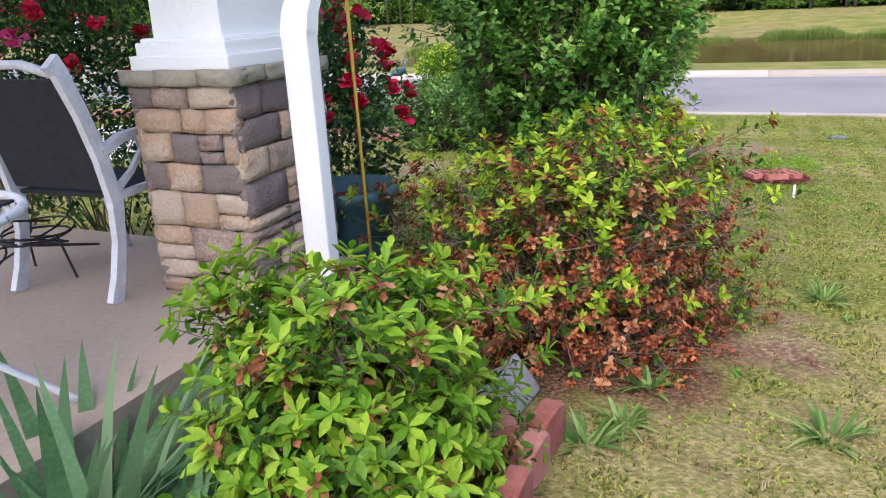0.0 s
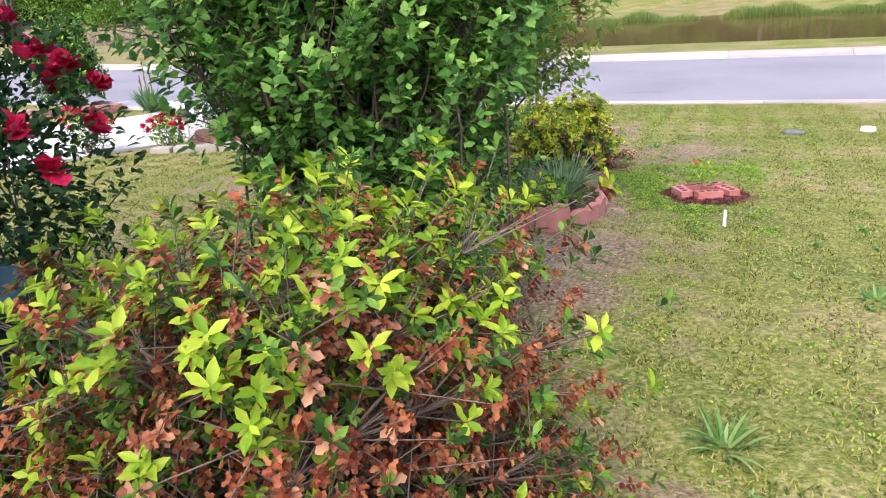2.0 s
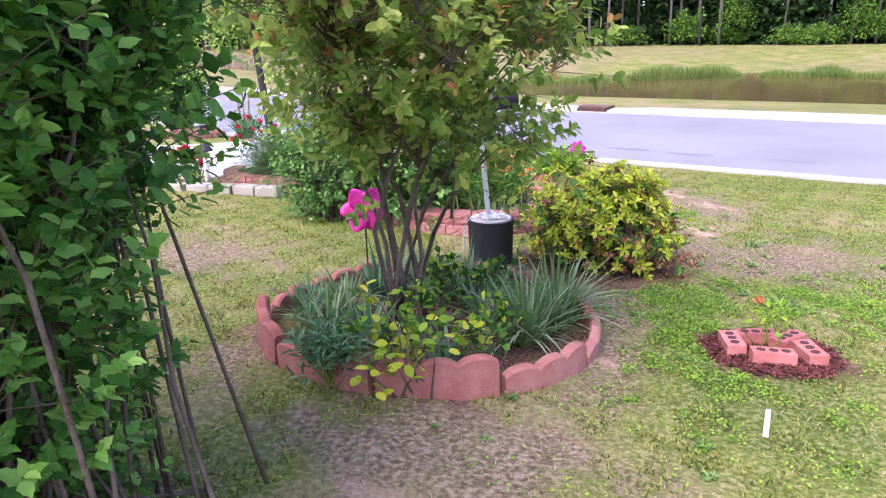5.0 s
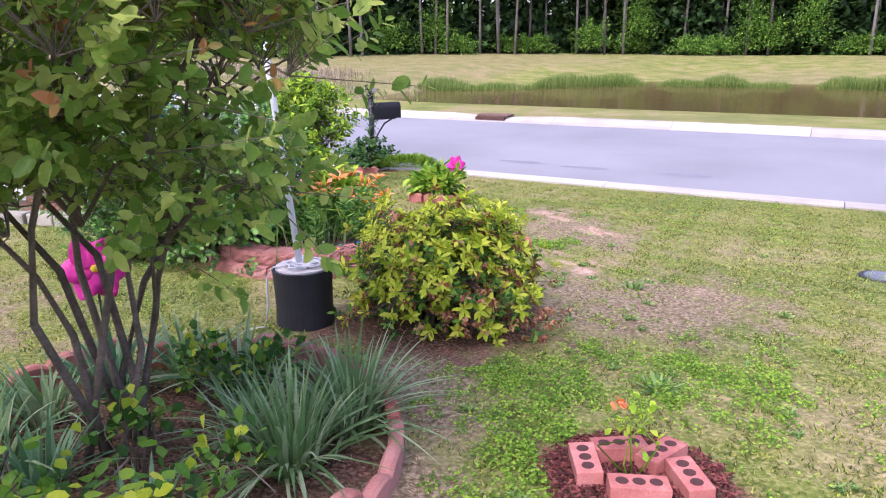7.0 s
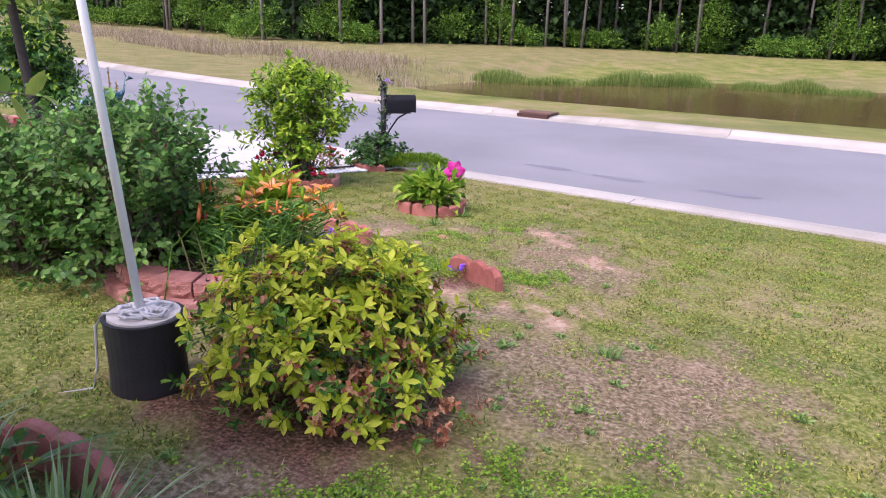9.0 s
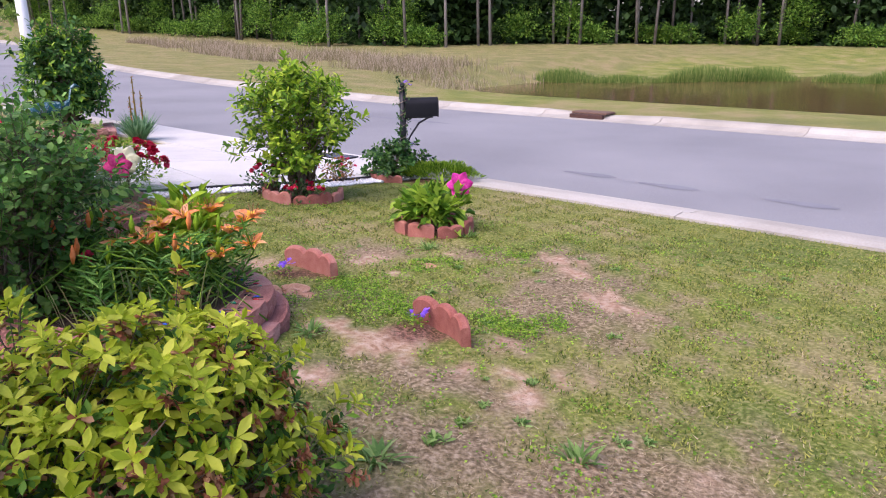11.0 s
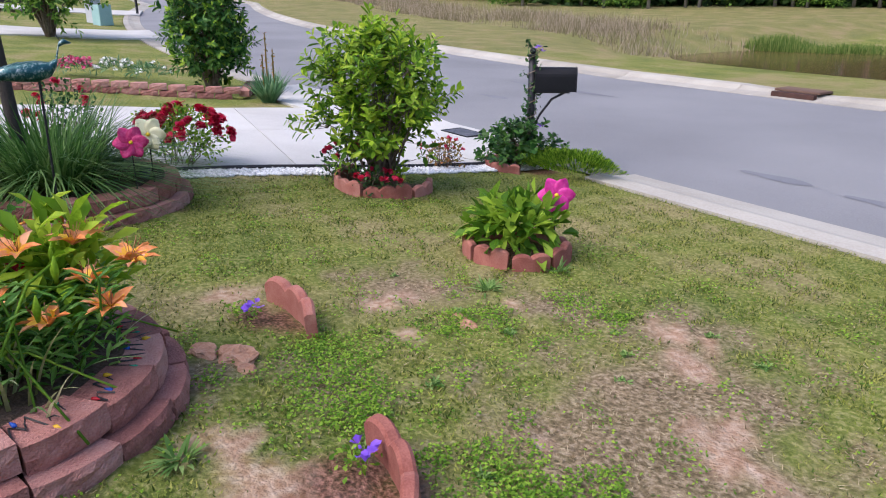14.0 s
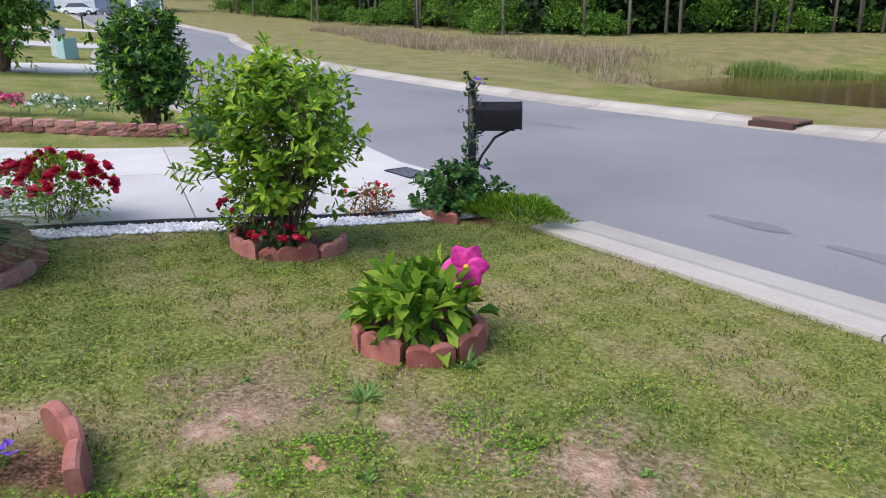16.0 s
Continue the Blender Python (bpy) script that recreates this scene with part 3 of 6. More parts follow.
# darker patches on the road
for pu, pv, a, b in ((9.3, -4.3, .1, .42), (9.2, -3.1, .1, .42), (9.2, -1.5, .1, .42), (10.7, -10.9, .1, .42), (12.5, -11, .09, 1.6)):
    w = np.linspace(0, 2 * np.pi, 18, endpoint=False)
    uu, vv = pu + a * np.cos(w) * (1 + .3 * np.sin(3 * w)), pv + b * np.sin(w)
    x, y = xy_of(uu, vv)
    put("tar_patch", mesh_np("tar_patch", np.stack([x, y, ROAD(uu, vv) + .005], -1), [np.arange(18)[::-1]]), M["tar"], road)

kerb = tagged(new("kerb"), "weathered concrete kerb and gutter beside the road", "kerb", kind="structure")
for near, v0, v1 in ((True, -5.3, 40), (True, -120, -15), (False, -120, 60)):
    n = int((v1 - v0) / 3.0)
    for i in range(n):
        a, b = v0 + i * 3.0 + .006, v0 + (i + 1) * 3.0 - .006
        rows = []
        for v in np.linspace(a, b, 3):
            if near:
                prof = [(KERB_IN, -.8), (KERB_IN, -.485), (KERB_IN + .22, -.478), (KERB_IN + .42, -.53), (KERB_OUT, -.566), (KERB_OUT, -.8)]
            else:
                prof = [(FAR_IN, -.8), (FAR_IN, -.566), (FAR_IN + .3, -.53), (FAR_IN + .45, -.45), (FAR_OUT, -.44), (FAR_OUT, -.8)]
            if not near and -8.5 < v < -7.2:
                prof = [(p, min(q, -.5)) for p, q in prof]
            rows.append([(*xy_of(u, v), z + float(rise(v))) for u, z in prof])
        part("kerb_stone", loft(rows), M["concrete"], kerb)

# driveway, its apron and the neighbours' drives
D0, DD, DP = Vector((-1.72, 11.6)), Vector((.53, .848)), Vector((-.848, .53))


def drive_slab(a0, a1, w0, w1, parent):
    rows = []
    for a in np.linspace(a0, a1, 8):
        r = []
        for w in np.linspace(w0, w1, 6):
            p = D0 + DD * a + DP * w
            r.append((p.x, p.y))
        rows.append(r)
    bm = bmesh.new()
    top = [[bm.verts.new((x, y, max(land(x, y), -.55 + float(rise(uv_of(x, y)[1]))) + .03)) for x, y in r] for r in rows]
    for i in range(7):
        for j in range(5):
            bm.faces.new((top[i][j], top[i][j + 1], top[i + 1][j + 1], top[i + 1][j]))
    ext = bmesh.ops.extrude_face_region(bm, geom=bm.faces[:])
    bmesh.ops.translate(bm, vec=(0, 0, -.2), verts=[g for g in ext["geom"] if isinstance(g, bmesh.types.BMVert)])
    bmesh.ops.recalc_face_normals(bm, faces=bm.faces)
    return part("slab", bm, M["drive"], parent)


driveway = tagged(new("driveway"), "pale concrete driveway cast in large jointed slabs", "driveway", kind="structure")
for a0, a1 in ((-9, -6), (-6, -3), (-3, -.2), (-.2, 2.7)):
    for w0, w1 in ((0, 2.35), (2.35, 4.7)):
        drive_slab(a0 + .006, a1 - .006, w0 + .006, w1 - .006, driveway)
apron = strip("apron", 6.9, KERB_OUT + .02, -14.2, -6.5, .035, M["drive"], .3, .5, lambda u, v: np.maximum(land_uv(np.minimum(u, 7.4), v), -.56 + rise(v)) - .03 * step(7.2, 8.2, u))
apron.parent = driveway
for v0, v1 in ((-31.5, -27.5), (-47, -43), (-66, -62)):
    tagged(strip("neighbour_drive", -6, KERB_OUT, v0, v1, .04, M["drive"], .8, 1.0, lambda u, v: land_uv(np.minimum(u, 7.3), v)), "pale concrete driveway of a neighbouring house", "driveway", kind="structure")

# pond
pw = strip("pond", 23, 44, -26, 120, 0, M["water"], 20, 20, lambda u, v: np.full_like(u, POND_Z), .02)
tagged(pw, "still muddy brown pond reflecting its reeds", "pond", kind="structure")

# storm inlet in the far kerb, and the grate in the near gutter
inlet = thing("storm_inlet", *xy_of(15.62, -7.72), "concrete storm drain inlet with a rusty dark opening", "drain", z=-.5, rz=-20.4)
# solid block; its dark rust tone includes the shade inside the opening
part("opening", box(bmesh.new(), (0, -.24, -.02), (.85, .12, .12), bevel=.01), material("rust_in_shade", [(.03, .015, .01), (.09, .04, .03)], 12, 60, .9, .3), inlet, "rust-brown opening, its inner shade in the colour")
part("hood", box(bmesh.new(), (0, .08, .06), (.9, .46, .05), bevel=.015), material("rusty_lid", [(.09, .05, .035), (.17, .10, .07)], 9, 60, .9, .4), inlet, "rust-stained lid")
grate = thing("gutter_grate", *xy_of(7.9, -8.0), "dark iron storm grate set in the gutter", "grate", z=-.492, rz=-20.4)
part("frame", loft([[(a * s, b * s * .55, h) for s, h in ((.3, 0), (.3, .02), (.265, .02), (.265, 0))] for a, b in ((-1, -1), (1, -1), (1, 1), (-1, 1))], True), M["iron"], grate)
for i in range(9):
    part("bar", box(bmesh.new(), (-.232 + i * .058, 0, .01), (.03, .29, .018)), M["manhole"], grate)
# flat dark plate for the shade below the bars
part("sump", box(bmesh.new(), (0, 0, -.004), (.53, .29, .01)), M["holeshade"], grate)
cover = thing("drain_cover", 4.9, 7.72, "small round grey drain cover in the lawn", "cover")
bm = bmesh.new()
bmesh.ops.create_cone(bm, cap_ends=True, segments=24, radius1=.13, radius2=.115, depth=.03)
part("lid", bm, M["manhole"], cover)
bm = bmesh.new()
bmesh.ops.create_cone(bm, cap_ends=True, segments=24, radius1=.16, radius2=.15, depth=.018)
part("collar", bm, M["blackplastic"], cover)

cap_ = thing("cleanout_cap", 5.75, 7.62, "white plastic cleanout cap in the lawn", "pipe cap")
bm = bmesh.new()
bmesh.ops.create_cone(bm, cap_ends=True, segments=18, radius1=.1, radius2=.08, depth=.1)
part("cap", bm, M["white"], cap_)

ped = thing("utility_pedestal", 6.4, 7.3, "pale green utility pedestal standing in the lawn", "utility box", rz=-20)
part("body", box(bmesh.new(), (0, 0, .36), (.34, .3, .8), taper=.94, bevel=.02), M["utility"], ped)
part("lid", box(bmesh.new(), (0, 0, .78), (.37, .33, .05), bevel=.015), M["utility"], ped)

# ---- foliage builders ----
LEAF = np.array([[0, 0, 0], [.28, .3, .05], [.28, -.3, .05], [.66, .5, .06], [.66, -.5, .06], [1, 0, -.1], [.5, 0, -.02]], np.float32)
LEAFF = np.array([[0, 2, 6], [6, 2, 4], [6, 4, 5], [5, 3, 6], [6, 3, 1], [6, 1, 0]], np.int32)
BLADE = np.array([[0, .5, 0], [0, -.5, 0], [.4, .45, .0], [.4, -.45, .0], [.75, .3, -.06], [.75, -.3, -.06], [1, 0, -.2]], np.float32)
BLADEF = np.array([[0, 1, 3], [0, 3, 2], [2, 3, 5], [2, 5, 4], [4, 5, 6]], np.int32)


def scatter(pts, dirs, length, width, tmpl=LEAF, faces=LEAFF, droop=1.0, up=(0, 0, 1)):
    """Leaves at pts along dirs; lengths and widths may be arrays."""
    n = len(pts)
    d = dirs / np.maximum(np.linalg.norm(dirs, axis=1, keepdims=True), 1e-6)
    side = np.cross(np.broadcast_to(np.asarray(up, float), (n, 3)) + .35 * rng.normal(size=(n, 3)), d)
    side /= np.maximum(np.linalg.norm(side, axis=1, keepdims=True), 1e-6)
    nor = np.cross(d, side)
    length, width = np.broadcast_to(length, n)[:, None, None], np.broadcast_to(width, n)[:, None, None]
    t = tmpl[None]
    v = pts[:, None] + d[:, None] * t[..., :1] * length + side[:, None] * t[..., 1:2] * width + nor[:, None] * t[..., 2:] * length * droop
    f = faces[None] + (np.arange(n) * len(tmpl))[:, None, None]
    return v.reshape(-1, 3), f.reshape(-1, 3)


def joined(name, chunks, mat, parent, label="", smooth=True):
    vs_, fs_, k = [], [], 0
    for v, f in chunks:
        vs_.append(v), fs_.append(f + k)
        k += len(v)
    return put(name, mesh_np(name, np.concatenate(vs_), np.concatenate(fs_), smooth), mat, parent, label)


def crown(n, rx, ry, z0, z1, lump=.22, shell=.35, freq=3.0, seed=0, flat=.5):
    """Points within the lumpy outer shell of a crown, and the way out from its middle."""
    r = np.random.default_rng(seed)
    d = r.normal(size=(n, 3))
    d /= np.linalg.norm(d, axis=1, keepdims=True)
    d[:, 2] = np.where(d[:, 2] < -flat, -d[:, 2], d[:, 2])
    k = 1 + lump * (np.sin(freq * d[:, 0] * 2 + seed) * np.sin(freq * d[:, 1] * 2 + 1.3 * seed) + .7 * np.sin(freq * 2.3 * d[:, 2] + seed * .7 + 3 * d[:, 0]))
    rad = k * (1 - shell * r.random(n) ** 1.6)
    c, h = (z0 + z1) / 2, (z1 - z0) / 2
    return np.stack([d[:, 0] * rx * rad, d[:, 1] * ry * rad, c + d[:, 2] * h * rad], 1), d


def stems(parent, mat, ends, base_r, r0, r1, name="stem", wob=.06, sides=5, seed=1, base_z=-.03):
    """Tapered limbs from near the ground to the given ends, in one mesh."""
    r = np.random.default_rng(seed)
    bm = bmesh.new()
    for e in ends:
        e = np.asarray(e, float)
        b = np.array([*(r.normal(size=2) * base_r), base_z])
        mid = b * .5 + e * .5 + np.array([-(e[0] - b[0]) * .15, -(e[1] - b[1]) * .15, .05]) + r.normal(size=3) * wob
        tube(bm, [b, b * .6 + mid * .4, mid, mid * .5 + e * .5 + r.normal(size=3) * wob * .5, e], [r0, r0 * .85, (r0 + r1) / 2, r1 * 1.2, r1], sides)
    return part(name, bm, mat, parent, smooth=True)


def rosettes(pts, dirs, k, length, width, open_=.9, seed=0):
    """Whorls of k leaves round each shoot."""
    r = np.random.default_rng(seed)
    n = len(pts)
    a = dirs + np.array((0, 0, .7)) + r.normal(size=(n, 3)) * .25
    a /= np.linalg.norm(a, axis=1, keepdims=True)
    e1 = np.cross(a, r.normal(size=(n, 3)))
    e1 /= np.linalg.norm(e1, axis=1, keepdims=True)
    e2 = np.cross(a, e1)
    w = (np.arange(k) * 2 * np.pi / k)[None] + r.random((n, k)) * .7
    op = 1.35 * open_ * (.55 + .6 * r.random((n, k)))
    d = a[:, None] + op[..., None] * (np.cos(w)[..., None] * e1[:, None] + np.sin(w)[..., None] * e2[:, None])
    p = np.repeat(pts[:, None], k, 1) + .008 * r.normal(size=(n, k, 3))
    m = n * k
    s = .7 + .5 * r.random(m)
    return scatter(p.reshape(m, 3), d.reshape(m, 3), length * s, width * s)


def loose(pts, dirs, length, width, out=.8, seed=0, hang=.0):
    r = np.random.default_rng(seed)
    n = len(pts)
    s = .6 + .7 * r.random(n)
    d = dirs * out + r.normal(size=(n, 3)) * .7 + np.array((0, 0, .15 - hang))
    return scatter(pts, d, length * s, width * s)


def fan(rim, lift=.07):
    """A leaf outline with a folded midrib: half the rim is given, from base to tip."""
    left = [(x, w, lift * (1 - x)) for x, w in rim]
    right = [(x, -w, lift * (1 - x)) for x, w in rim]
    pts = [(0, 0, 0), *left, (1, 0, -.1), *right[::-1], (.48, 0, -.03)]
    c = len(pts) - 1
    return np.array(pts, np.float32), np.array([(c, (i + 1) % c, i) for i in range(c)], np.int32)


LANCE = fan([(.25, .3), (.58, .5), (.85, .24)])
OVAL = fan([(.18, .36), (.5, .5), (.82, .34)])
LOBED = fan([(.14, .26), (.36, .5), (.52, .36), (.68, .34), (.82, .17)], .1)
CURL = fan([(.3, .5), (.55, .28), (.8, .4)], .35)


def heads(n, shape, gap, seed):
    """Places of leafy branch ends within a crown, none nearer to another than gap."""
    r = np.random.default_rng(seed)
    got = []
    for q in shape(r, n * 30):
        if len(got) < n and all(((q - g_) ** 2).sum() > gap * gap for g_ in got):
            got.append(q)
    return np.array(got)


def dome(rx, ry, z0, z1, inner=.45, lump=.14, seed=0, skirt=.55):
    """The outer part of a rounded, uneven crown."""
    def shape(r, m):
        d = r.normal(size=(m, 3))
        d /= np.linalg.norm(d, axis=1, keepdims=True)
        d[:, 2] = np.where(d[:, 2] < -skirt, -d[:, 2], d[:, 2])
        k = (inner + (1 - inner) * r.random(m) ** .55) * (1 + lump * np.sin(4 * d[:, 0] + seed) * np.sin(4.6 * d[:, 1] + 2 * seed) + lump * .8 * np.sin(5 * d[:, 2] + 3 * d[:, 0] + seed))
        return np.stack([d[:, 0] * rx * k, d[:, 1] * ry * k, (z0 + z1) / 2 + d[:, 2] * (z1 - z0) / 2 * k], 1)
    return shape


def vase(r0, r1, z0, z1, squash=1.0, inner=.3, lean=(0, 0), lump=.12, seed=0, full=.55):
    """A crown that widens upwards from a narrow foot and rounds off at the top."""
    def shape(r, m):
        s, a = r.random(m) ** .8, r.random(m) * 2 * np.pi
        rad = r0 + (r1 - r0) * np.clip(s / full, 0, 1) ** .9
        rad = rad * np.where(s > .75, np.sqrt(np.maximum(.12, 1 - ((s - .75) / .27) ** 2)), 1) * (1 + lump * np.sin(3 * a + seed) + lump * np.sin(2 * a + 7 * s + seed))
        k = inner + (1 - inner) * np.sqrt(r.random(m))
        return np.stack([rad * k * np.cos(a) + lean[0] * s, rad * k * np.sin(a) * squash + lean[1] * s, z0 + (z1 - z0) * s], 1)
    return shape


def prisms(a, b, ra, rb):
    """Thin three-sided twigs from each a to each b."""
    n = len(a)
    d = b - a
    e1 = np.cross(d, np.tile((.3, .7, .2), (n, 1)))
    e1 /= np.maximum(np.linalg.norm(e1, axis=1, keepdims=True), 1e-6)
    e2 = np.cross(d, e1)
    e2 /= np.maximum(np.linalg.norm(e2, axis=1, keepdims=True), 1e-6)
    ring = [e1 * math.cos(k) + e2 * math.sin(k) for k in (0, 2.094, 4.189)]
    v = np.stack([a + w * ra for w in ring] + [b + w * rb for w in ring], 1)
    f = np.array([(0, 1, 4), (0, 4, 3), (1, 2, 5), (1, 5, 4), (2, 0, 3), (2, 3, 5)], np.int32)
    return v.reshape(-1, 3), (f[None] + (np.arange(n) * 6)[:, None, None]).reshape(-1, 3)


def shoots_at(hd, each, hr, mid, out, up, ragged, seed):
    """Starts and ways of the shoots that each branch end bears."""
    r = np.random.default_rng(seed)
    c = np.repeat(hd, each, 0)
    m = len(c)
    o = c - np.array(mid)
    o /= np.maximum(np.linalg.norm(o, axis=1, keepdims=True), 1e-6)
    p = c + r.normal(size=(m, 3)) * np.array((hr, hr, hr * .75))
    a = o * out + np.array((0, 0, up)) + (p - c) / hr * .3 + r.normal(size=(m, 3)) * ragged
    return p, a / np.linalg.norm(a, axis=1, keepdims=True), c, r


def leaves_on(p, a, length, k, leaf, tmpl, r, j0=0, j1=None, opening=1.0, hang=.1, whorl=0.0):
    """Leaves set spirally along shoots, from the j0-th to the j1-th of k."""
    m, js = len(p), np.arange(j0, k if j1 is None else j1)
    e1 = np.cross(a, r.normal(size=(m, 3)))
    e1 /= np.maximum(np.linalg.norm(e1, axis=1, keepdims=True), 1e-6)
    e2 = np.cross(a, e1)
    s = (js + 1) / k
    w = (js * 2.4)[None] + r.random((m, len(js))) * .6
    along = (s * (1 - whorl) + whorl)[None, :, None] * length[:, None, None]
    q = p[:, None] + a[:, None] * along
    op = opening * (1.1 - .55 * s)[None, :, None] * (.7 + .6 * r.random((m, len(js), 1)))
    d = a[:, None] * .55 + op * (np.cos(w)[..., None] * e1[:, None] + np.sin(w)[..., None] * e2[:, None]) + np.array((0, 0, -hang)) + .12 * r.normal(size=(m, len(js), 3))
    size = (.72 + .4 * np.sin(np.pi * np.clip(s * .9, 0, 1)))[None] * (.7 + .55 * r.random((m, len(js))))
    nn = m * len(js)
    face = np.repeat(a * (.9, .9, .3) + (0, 0, .75), len(js), 0)
    return scatter(q.reshape(nn, 3), d.reshape(nn, 3), leaf[0] * size.reshape(nn), leaf[1] * size.reshape(nn), *tmpl, up=face)


def azalea(x, y, shape, n, gap, each, label, seed, mats, share, leaf=(.055, .021), fade=0.0, mid=.3, hr=.085):
    """Branch ends bearing whorled shoots. share: how many shoots are young, withered or bear spent blooms; fade: more withered low down."""
    t = thing("azalea_bush", x, y, label, "bush")
    hd = heads(n, shape, gap, seed)
    top = hd[:, 2].max()
    p, a, c, r = shoots_at(hd, each, hr, (0, 0, mid), .8, .65, .3, seed + 1)
    p[:, 2] = np.maximum(p[:, 2], .03)
    m = len(p)
    length = .05 + .05 * r.random(m)
    mood = np.repeat(r.random(len(hd)), each) * .45 + r.random(m) * .55 + fade * (.55 - p[:, 2] / top)
    q = np.argsort(np.argsort(mood)) / m
    young, red = q < share[0], q > 1 - share[1]
    old = ~young & ~red
    joined("foliage", [leaves_on(p[old], a[old], length[old], 7, leaf, LANCE, r, whorl=.3), leaves_on(p[young] - a[young] * .05, a[young], length[young], 5, (leaf[0] * .9, leaf[1] * .9), LANCE, r, opening=1.2)], mats[0], t)
    joined("young_growth", [leaves_on(p[young], a[young], length[young], 8, (leaf[0] * 1.25, leaf[1] * 1.25), LANCE, r, whorl=.55, opening=1.25)], mats[1], t, "bright yellow-green young shoots")
    if red.any():
        joined("faded_foliage", [leaves_on(p[red], a[red], length[red], 9, (leaf[0] * .62, leaf[1] * 1.0), CURL, r, hang=.35, opening=1.2)], mats[2], t, "withered red-brown leaves")
    spent = r.random(m) < share[2]
    if spent.any():
        sb_ = joined("spent_bloom", [leaves_on(p[spent] + a[spent] * .03, a[spent], length[spent] * .4, 8, (.034, .022), CURL, r, hang=.3, opening=1.5)], M["deadbloom"], t, "shrivelled tan spent blooms")
        sb_["kind"] = "stuff"
    joined("twigs", [prisms(c * .94 + (0, 0, -.01), p + a * length[:, None] * .8, .0028, .0016)], M["bark"], t)["kind"] = "stuff"
    stems(t, M["bark"], hd, .1, .012, .004, seed=seed, wob=.04)
    return t


def flowers(pts, dirs, petals, size, cup=.6, seed=0, wide=1.15):
    return rosettes(pts, dirs, petals, size, size * wide, cup, seed)


def clump(parent, n, length, width, spread, mat, name="leaves", lean=.6, seed=0, base=.06, label="", arch=1.0):
    """Strap leaves that arch out from one crown."""
    r = np.random.default_rng(seed)
    w = r.random(n) * 2 * np.pi
    out = lean * (.15 + .85 * r.random(n))
    d = np.stack([np.cos(w) * out, np.sin(w) * out, np.ones(n)], 1)
    p = np.stack([np.cos(w) * base * r.random(n) * spread, np.sin(w) * base * r.random(n) * spread, np.zeros(n)], 1)
    L, W = length * (.55 + .5 * r.random(n)), width * (.7 + .6 * r.random(n))
    d /= np.linalg.norm(d, axis=1, keepdims=True)
    hor = np.stack([np.cos(w), np.sin(w), np.zeros(n)], 1)
    side = np.stack([-np.sin(w), np.cos(w), np.zeros(n)], 1)
    segs = 6
    vs_ = []
    for i in range(segs + 1):
        s = i / segs
        c = p + d * (L * s)[:, None] + (hor * .55 + np.array((0, 0, -.45))) * (arch * out * L * s ** 2.2)[:, None]
        c[:, 2] = np.maximum(c[:, 2], .006)
        wd = (W * (1 - s ** 2.5) * .5)[:, None]
        vs_ += [c + side * wd, c - side * wd]
    v = np.stack(vs_, 1)
    k = 2 * (segs + 1)
    f = np.array([[2 * i, 2 * i + 1, 2 * i + 3, 2 * i + 2] for i in range(segs)])
    f = (f[None] + (np.arange(n) * k)[:, None, None]).reshape(-1, 4)
    return put(name, mesh_np(name, v.reshape(-1, 3), f, True), mat, parent, label)
# ---- shrubs ----
azalea(-.46, -1.05, dome(.31, .33, -.1, .64, .35, .26, 1.3), 85, .08, 12, "leafy green azalea bush with fading tan blooms beside the porch", 11, (M["azleaf"], M["azgreen"], M["deadbloom"]), (.7, .05, .2), (.044, .0175), hr=.07)
azalea(.27, .5, dome(.73, .64, -.25, .81, .4, .18, 2.0, .75), 150, .115, 17, "mounded azalea bush with red-brown leaves and green shoots", 12, (M["azleaf"], M["aznew"], M["redleaf"]), (.16, .64, .14), (.038, .017), .35, hr=.095)
azalea(1.8, 6.06, dome(.48, .42, -.12, .62, .35, .22, .6), 95, .095, 13, "yellow-green azalea bush with tan spent blooms on bare mulch", 13, (M["azleaf"], M["azyellow"], M["deadbloom"]), (.52, .2, .28), (.043, .0185), .5, hr=.075)


def shrub(name, x, y, shape, n, gap, each, shoot, k, leaf, tmpl, mat, label, seed, tip=None, out=.6, up=.7, ragged=.35, hr=.09, mid=(0, 0, .5), bark="bark", trunk_r=.012, base_r=.12, category="shrub", opening=1.0, hang=.12, wob=.05):
    """Limbs from the foot to each branch end; leaves along the shoots there, the last ones paler."""
    t = thing(name, x, y, label, category)
    hd = heads(n, shape, gap, seed)
    p, a, c, r = shoots_at(hd, each, hr, mid, out, up, ragged, seed + 1)
    p[:, 2] = np.maximum(p[:, 2], .04)
    length = shoot * (.55 + .8 * r.random(len(p)))
    cut = k - 3 if tip else k
    joined("foliage", [leaves_on(p, a, length, k, leaf, tmpl, r, 0, cut, opening, hang)], mat, t)
    if tip:
        fresh = r.random(len(p)) < .6
        joined("young_leaves", [leaves_on(p[fresh], a[fresh], length[fresh], k, leaf, tmpl, r, cut, k, opening, hang * .4)], tip, t, "paler young leaves at the tips")
        joined("end_leaves", [leaves_on(p[~fresh], a[~fresh], length[~fresh], k, leaf, tmpl, r, cut, k, opening, hang)], mat, t)
    joined("twigs", [prisms(c * .96 + (0, 0, -.02), p + a * length[:, None] * .97, .003, .0013)], M[bark], t)["kind"] = "stuff"
    stems(t, M[bark], hd, base_r, trunk_r, .004, seed=seed, wob=wob)
    return t


shrub("hibiscus_shrub", .38, 1.97, vase(.27, .66, .15, 2.25, 1.0, .12, seed=2), 390, .11, 14, .18, 12, (.047, .034), LOBED, M["hibleaf"], "tall dense green hibiscus shrub with many upright stems", 21, M["hibtip"], .5, .8, .3, .085, (0, 0, .4), trunk_r=.008, base_r=.26, wob=.04)

